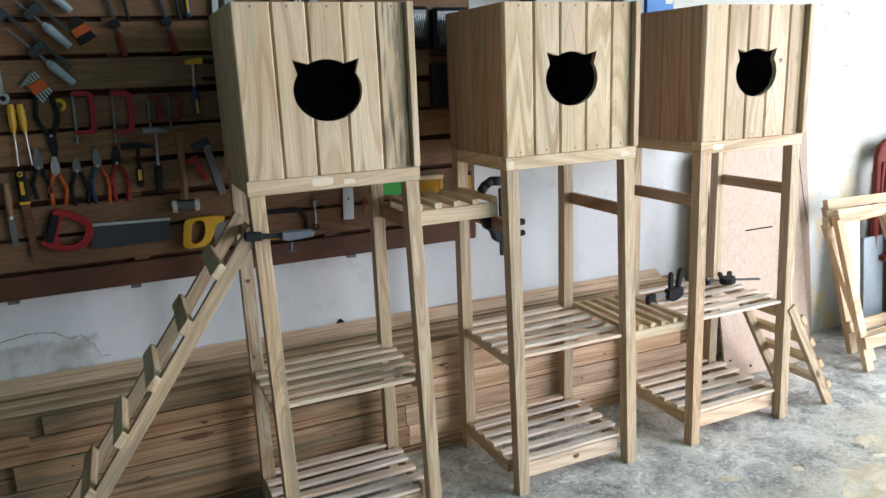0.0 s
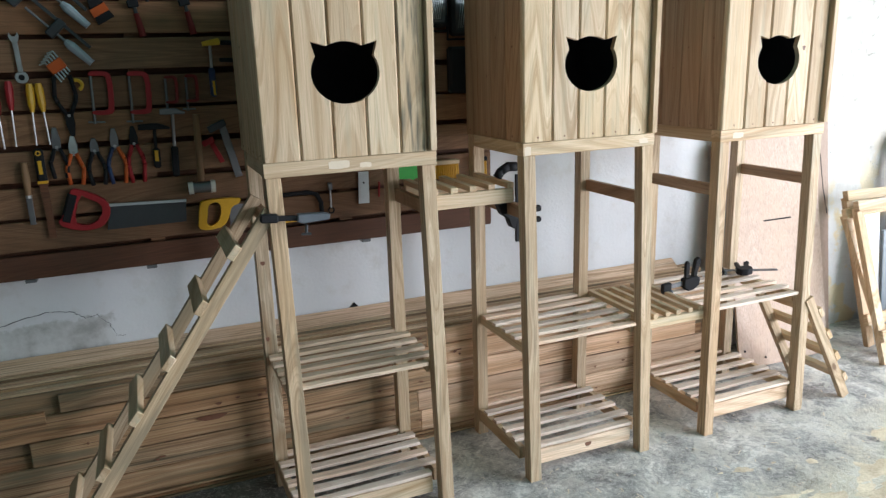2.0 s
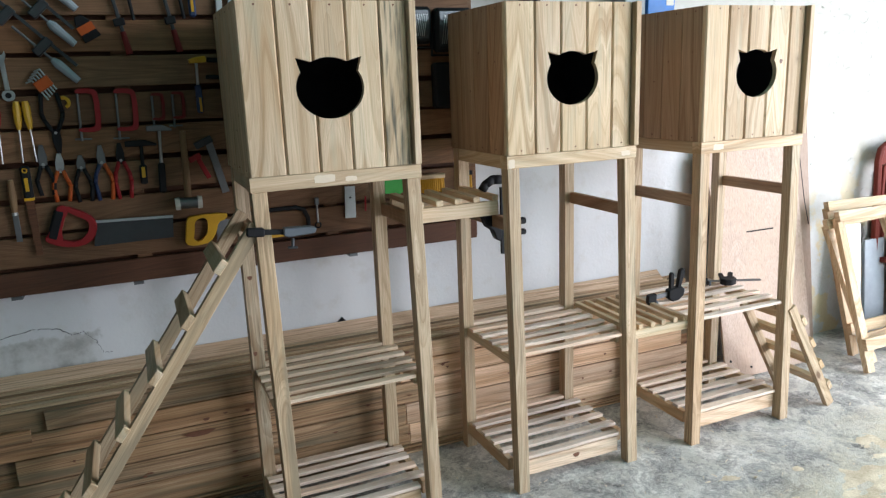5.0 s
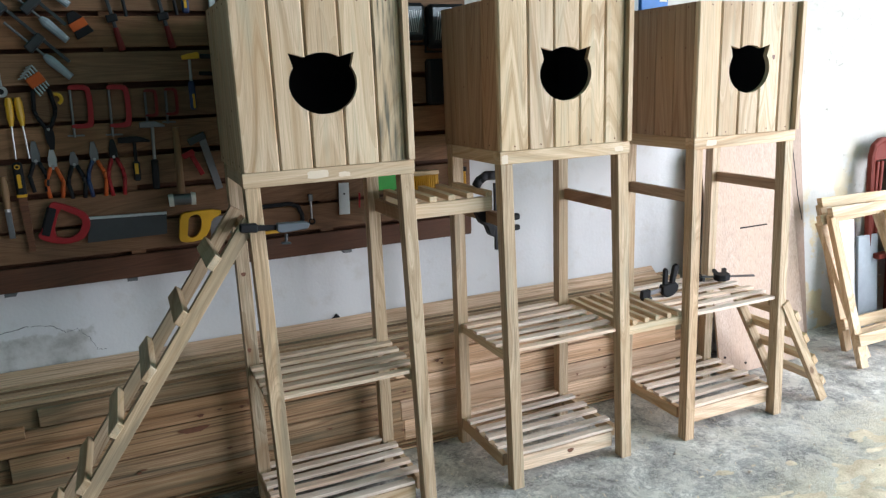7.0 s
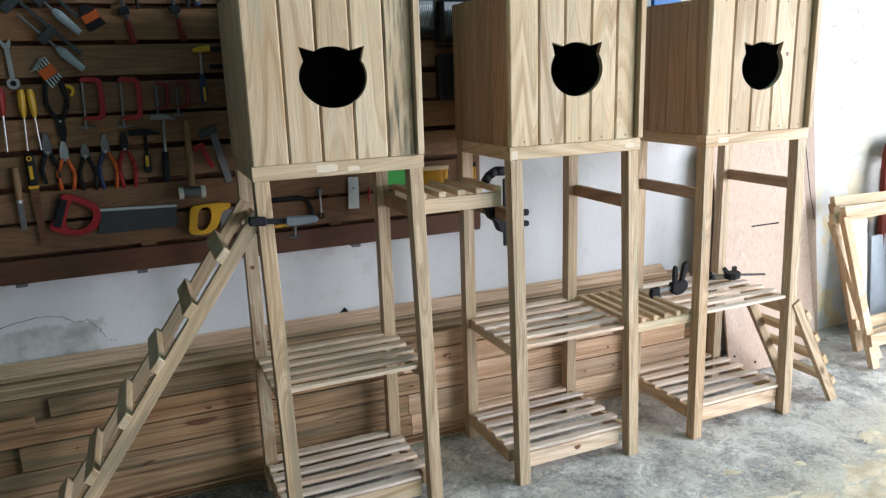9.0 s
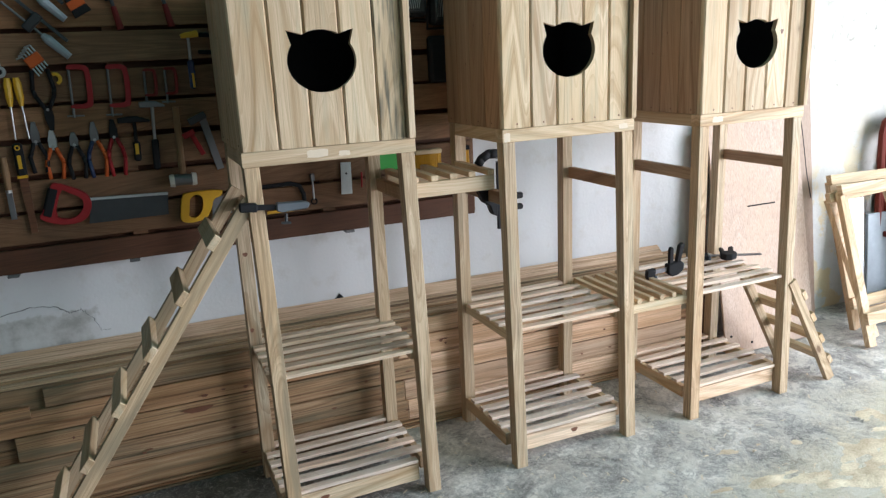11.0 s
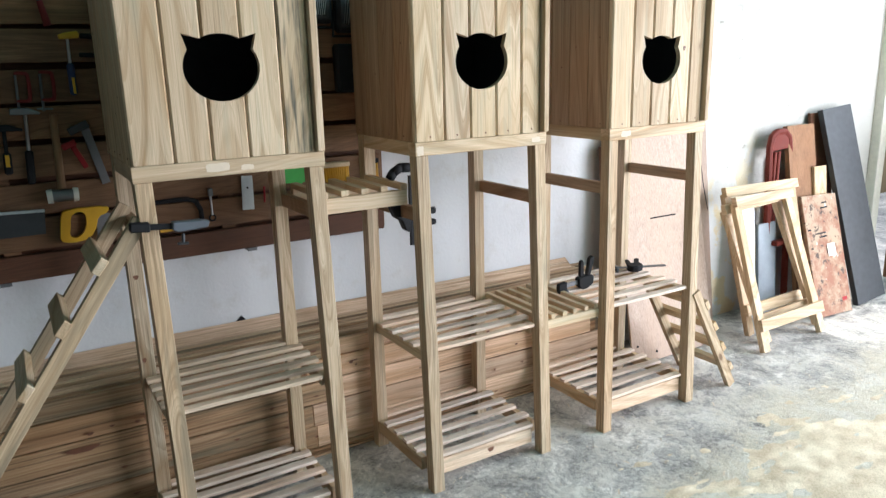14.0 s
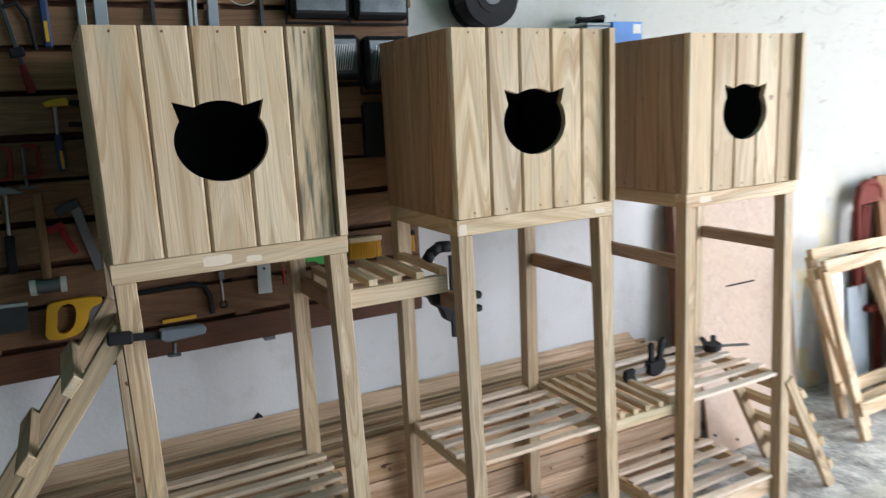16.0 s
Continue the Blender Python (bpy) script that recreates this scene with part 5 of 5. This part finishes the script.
quick_clamp("black trigger clamp lying on the low bridge", (2.332, 2.885, 0.584), (0.95, -0.05, 0.10), (0.0, 0, 1), 1.05, 0.07)
quick_clamp("black trigger clamp lying on the shelf edge", (2.700, 2.955, 0.572), (0.90, -0.42, 0.0), (0.50, 0.85, 0.10), 0.95, 0.18)

# F-clamp gripping the front leg of the end tower
fc = thing("bar_clamp", "dark steel bar clamp gripping a tower leg", "clamp", "", (0.545, 2.612, 1.112))
fc.rotation_euler.y = radians(5)
part("bar", boxm(0.0, 0.175, 0.0, 0.008, -0.008, 0.008, 0.001), BLACK, fc)
part("jaw", boxm(-0.022, 0.03, -0.006, 0.020, -0.013, 0.013, 0.004), BLACK, fc)
part("sliding_jaw", plate(bmesh.new(), [(0.085, 0.012), (0.165, 0.016), (0.185, 0.012), (0.18, -0.004), (0.10, -0.016), (0.085, -0.01)], -0.010, 0.0205, 0.003), PEWTER, fc, "grey sliding jaw")
part("screw", cyl(bmesh.new(), (0.115, 0.005, -0.0205), (0.115, 0.005, -0.045), 0.005), CHAR, fc)
part("wing", boxm(0.100, 0.130, 0.0, 0.010, -0.053, -0.0455, 0.002), CHAR, fc)

# spring clamp under the high bridge
sc = thing("spring_clamp", "large black clamp holding the bridge to the tower", "clamp", "", (1.409, 2.80, 1.092))
part("upper_arm", tube(bmesh.new(), [(0.055, 0.0, 0.078), (0.020, 0.0, 0.080), (-0.008, 0.0, 0.064), (-0.022, 0.0, 0.044)], 0.017), BLACK, sc, "", True)
part("lower_jaw", plate(bmesh.new(), [(-0.036, -0.032), (0.02, -0.036), (0.05, -0.06), (0.045, -0.15), (0.026, -0.14), (0.012, -0.105), (-0.012, -0.09)], -0.018, 0.018, 0.004), BLACK, sc)
part("bar", boxm(0.051, 0.064, -0.006, 0.006, -0.20, 0.05, 0.001), BLACK, sc)
part("grip", boxm(0.066, 0.155, -0.012, 0.012, -0.095, -0.072, 0.005), BLACK, sc)
part("grip", boxm(0.066, 0.155, -0.012, 0.012, -0.135, -0.115, 0.005), BLACK, sc)


# ---- things along the wall to the east ----
py = thing("plywood_sheet", "pinkish plywood sheet leaning on the wall", "plywood", "plywood sheets", (3.1, 3.1, 0))
part("panel", beam((0.034, -0.055, 0.006), (0.034, 0.205, 1.385), 0.592, 0.012, (0, 1, 0)), PLY, py)
part("slot", boxm(-0.05, 0.13, 0.069, 0.0745, 0.722, 0.728, 0.001), BLACK, py)
for hx, hz in ((-0.225, 0.10), (-0.095, 0.05), (0.226, 0.035)):
    part("screw_hole", cyl(bmesh.new(), (hx, -0.066 + hz * 0.1885, hz), (hx, -0.055 + hz * 0.1885, hz), 0.006, seg=10), BLACK, py)
py = thing("plywood_sheet", "second plywood sheet leaning behind the first", "plywood", "plywood sheets", (3.2, 3.18, 0))
part("panel", beam((0.04, -0.04, 0.006), (0.055, 0.135, 1.33), 0.62, 0.012, (0, 1, 0)), PLY, py)


cb = thing("cable", "thin black cable hanging against the plywood sheet", "cable", "", (3.515, 3.167, 0.69))
part("cord", tube(bmesh.new(), [(-0.075, 0.100, 0.56), (-0.060, 0.060, 0.34), (-0.050, 0.030, 0.16), (-0.040, 0.000, 0.03)], 0.0022, 6), BLACK, cb)


def trestle_frame(name, label, fl, fr, tl, tr, grp):
    ob = thing(name, label, "trestle", grp, fl)
    o = Vector(fl)
    fl, fr, tl, tr = (Vector(q) - o for q in (fl, fr, tl, tr))
    back = Vector((0, 1, -0.3))
    for a, b in ((fl, tl), (fr, tr)):
        part("leg", beam(a + Vector((0, 0, 0.009)), b, 0.05, 0.03, back), PINE["Z"], ob)
    ex = (tr - tl).normalized() * 0.03
    part("top_rail", beam(tl - ex + Vector((0, -0.016, 0.012)), tr + ex + Vector((0, -0.016, 0.012)), 0.052, 0.03, back), PINE["X"], ob)
    la, ra = fl.lerp(tl, 0.20), fr.lerp(tr, 0.20)
    part("stretcher", beam(la - ex + Vector((0, -0.03, 0)), ra + ex + Vector((0, -0.03, 0)), 0.06, 0.024, back), PINE["X"], ob)
    return ob


trestle_frame("trestle", "pale pine trestle frame leaning on another", (3.535, 2.79, 0), (4.05, 2.81, 0), (3.525, 3.035, 0.765), (3.955, 3.04, 0.765), "trestle frames")
trestle_frame("trestle", "pale pine trestle frame leaning on the wall", (3.68, 2.995, 0), (4.24, 3.02, 0), (3.56, 3.13, 0.80), (4.14, 3.14, 0.79), "trestle frames")
trestle_frame("trestle", "pale pine trestle frame folded behind its mate", (3.66, 2.87, 0), (4.15, 2.90, 0), (3.51, 3.085, 0.72), (3.93, 3.085, 0.74), "trestle frames")

def lean_board(name, label, cx, w, yb, yt, h, thick, mat, grp="boards leaning on the wall", shift=0.0):
    ob = thing(name, label, "board", grp, (cx, yb, 0))
    part("panel", beam((0, 0, thick * 0.35), (shift, yt - yb, h), w, thick, (0, 1, 0), 0.002), mat, ob)
    return ob

pb = lean_board("painted_board", "old board with flaking red paint leaning on the wall", 4.38, 0.34, 2.935, 3.14, 0.70, 0.022, OLDPAINT, shift=0.03)


def on_board(name, x, s0, s1, w, mat, label):
    """A thin patch on the leaning board's face, from s0 to s1 of its length."""
    a, b = ((x, 0.205 * s - 0.0112, 0.008 + 0.712 * s + 0.0032) for s in (s0, s1))
    part(name, beam(a, b, w, 0.0012, (0, 1, 0), 0), mat, pb, label)


on_board("sticker", 0.06, 0.47, 0.57, 0.075, IVORY, "white paper sticker")
on_board("paint_smear", 0.11, 0.09, 0.12, 0.045, REDP, "smear of red paint")
for s, x, w in ((0.90, 0.06, 0.05), (0.86, 0.05, 0.07), (0.66, -0.02, 0.10), (0.63, 0.0, 0.07), (0.70, -0.12, 0.03), (0.55, -0.12, 0.02)):
    on_board("mark", x, s, s + 0.012, w, BLACK, "dark pen stroke")
lean_board("black_board", "tall scuffed black board leaning on the wall", 4.80, 0.29, 2.965, 3.265, 1.20, 0.035, [PAINTED], shift=-0.10)
lean_board("brown_board", "brown varnished board leaning on the wall", 4.365, 0.26, 3.09, 3.27, 1.113, 0.03, BROWN)
lean_board("offcut", "short pale pine offcut leaning behind the boards", 4.50, 0.12, 3.10, 3.20, 0.86, 0.02, PINE["Z"])
lean_board("offcut", "orange-brown timber offcut leaning on the wall", 4.20, 0.06, 3.27, 3.31, 0.93, 0.03, SHADED_HONEY["Z"])
lean_board("dark_board", "dark brown board leaning behind the black one", 4.62, 0.20, 3.16, 3.31, 1.17, 0.02, RED)
lean_board("grey_board", "dull grey board leaning behind the trestles", 4.06, 0.16, 3.17, 3.22, 0.56, 0.018, GREY)
lean_board("pale_board", "whitish grey metal sheet leaning behind the trestles", 3.90, 0.12, 3.17, 3.24, 0.66, 0.016, ALU)
# added dark strip stands in for the shadowed gap beside the plywood
lean_board("gap_shadow_strip", "dark strip for the shadowed gap between timber and plywood", 2.818, 0.030, 3.19, 3.28, 1.10, 0.05, RED)

ch = thing("chair", "maroon plastic chair back against the wall", "chair", "", (4.175, 3.20, 0))
bm = bmesh.new()
pts = [(-0.095, 0, 0.02), (-0.095, 0.03, 0.6), (-0.095, 0.05, 1.0), (-0.080, 0.05, 1.06), (-0.04, 0.05, 1.085), (0.03, 0.05, 1.085), (0.075, 0.05, 1.05), (0.095, 0.05, 0.97), (0.095, 0.03, 0.6), (0.095, 0, 0.02)]
part("back_frame", tube(bm, pts, 0.020, 8), MAROON, ch)
part("crest", plate(bmesh.new(), [(-0.085, 0.975), (0.05, 0.985), (0.08, 0.97), (0.08, 1.04), (0.04, 1.08), (-0.04, 1.08), (-0.085, 1.05)], 0.038, 0.062, 0.004), MAROON, ch)
for x in (-0.070, -0.035):
    part("back_slat", boxm(x, x + 0.022, 0.028, 0.046, 0.45, 0.974, 0.004), MAROON, ch)
part("seat", boxm(-0.074, 0.074, -0.04, 0.015, 0.42, 0.449, 0.004), MAROON, ch)

dl = thing("door_leaf", "brown wooden door leaf standing open at the doorway", "door", "", (EAST + 0.12, 2.9, 0))
part("panel", boxm(-0.02, 0.02, -0.55, 0.30, 0.01, 1.15, 0.003), BROWN, dl)
part("latch", boxm(-0.032, -0.0205, 0.08, 0.13, 1.02, 1.06, 0.003), DULL, dl)


# ---- shavings on the floor ----
CURL = plain("pale_shaving", (0.72, 0.62, 0.48), 0.7)


def shavings(count):
    rnd = random.Random(7)
    vs, fs = [], []
    for _ in range(count):
        x, y = rnd.uniform(0.5, 4.6), rnd.uniform(1.2, 2.95)
        a, n = rnd.uniform(0, 6.28), rnd.randint(3, 6)
        length, wide, curl = rnd.uniform(0.008, 0.045), rnd.uniform(0.0008, 0.003), rnd.uniform(-1.6, 1.6)
        b = len(vs)
        for i in range(n):
            t = i / (n - 1)
            h = 0.001 + 0.005 * math.sin(math.pi * t) * rnd.random()
            c, s = math.cos(a), math.sin(a)
            vs += [(x - s * wide, y + c * wide, h), (x + s * wide, y - c * wide, h + 0.0006)]
            x, y, a = x + c * length / n, y + s * length / n, a + curl / n
            if i:
                k = b + 2 * i
                fs.append((k - 2, k - 1, k + 1, k))
    me = bpy.data.meshes.new("wood_shavings")
    me.from_pydata(vs, [], fs)
    me.materials.append(CURL)
    return tagged(new("wood_shavings", me), "pale curled wood shavings scattered on the concrete floor", "shavings", "", "stuff")


shavings(650)


# ---- low drift of sawdust in front of the doorway ----
def sawdust():
    m, t, p = shader("sawdust")
    co = node(t, "ShaderNodeTexCoord").outputs["Object"]
    a = node(t, "ShaderNodeTexNoise", {"Vector": co, "Scale": 9.0, "Detail": 6.0}).outputs[0]
    b = node(t, "ShaderNodeTexNoise", {"Vector": co, "Scale": 160.0, "Detail": 3.0}).outputs[0]
    c = mix(t, ramp(t, a, [(0.38, (0, 0, 0)), (0.62, (1, 1, 1))]), (0.60, 0.50, 0.37), (0.80, 0.70, 0.54))
    c = mix(t, 0.5, c, ramp(t, b, [(0.3, (0.6, 0.56, 0.5)), (0.6, (1.05, 1.05, 1.05))]), "MULTIPLY")
    t.links.new(c, p.inputs["Base Color"])
    p.inputs["Roughness"].default_value = 0.95
    p.inputs["Specular IOR Level"].default_value = 0.1
    bump(t, p, op(t, "MULTIPLY_ADD", a, 1.5, b), 0.6, 0.003)
    return m


def drift(cx, cy, rx, ry, step=0.016):
    nx, ny = int(2.5 * rx / step), int(2.5 * ry / step)
    xs = np.linspace(cx - 1.25 * rx, cx + 1.25 * rx, nx)
    ys = np.linspace(cy - 1.25 * ry, cy + 1.25 * ry, ny)
    vs, fs, hs = [], [], []
    for y in ys:
        for x in xs:
            f = 0.98 - math.sqrt(((x - cx) / rx) ** 2 + ((y - cy) / ry) ** 2)
            f += 0.75 * noise.fractal(Vector((x * 3.4 + y, y * 7.0, 0.3)), 0.9, 2.1, 5)
            f += 0.55 * noise.noise(Vector((x * 15.0 + y * 4.0, y * 31.0, 1.7)))
            ridge = abs(noise.noise(Vector((x * 8 + y * 3, y * 17, 2.0))))
            h = 0.004 * min(f, 0.8) + (0.009 * ridge * min(f * 3, 1.0) if f > 0 else 0) - 0.0006
            hs.append(h)
            vs.append((x, y, max(h, -0.004)))
    for j in range(ny - 1):
        for i in range(nx - 1):
            q = (j * nx + i, j * nx + i + 1, (j + 1) * nx + i + 1, (j + 1) * nx + i)
            if max(hs[k] for k in q) > 0:
                fs.append(q)
    me = bpy.data.meshes.new("sawdust_drift")
    me.from_pydata(vs, [], fs)
    me.polygons.foreach_set("use_smooth", [True] * len(me.polygons))
    me.materials.append(sawdust())
    return tagged(new("sawdust_drift", me), "low drift of yellow sawdust spread on the concrete floor", "sawdust", "", "stuff")


drift(3.0, 1.58, 1.05, 0.66, 0.014)
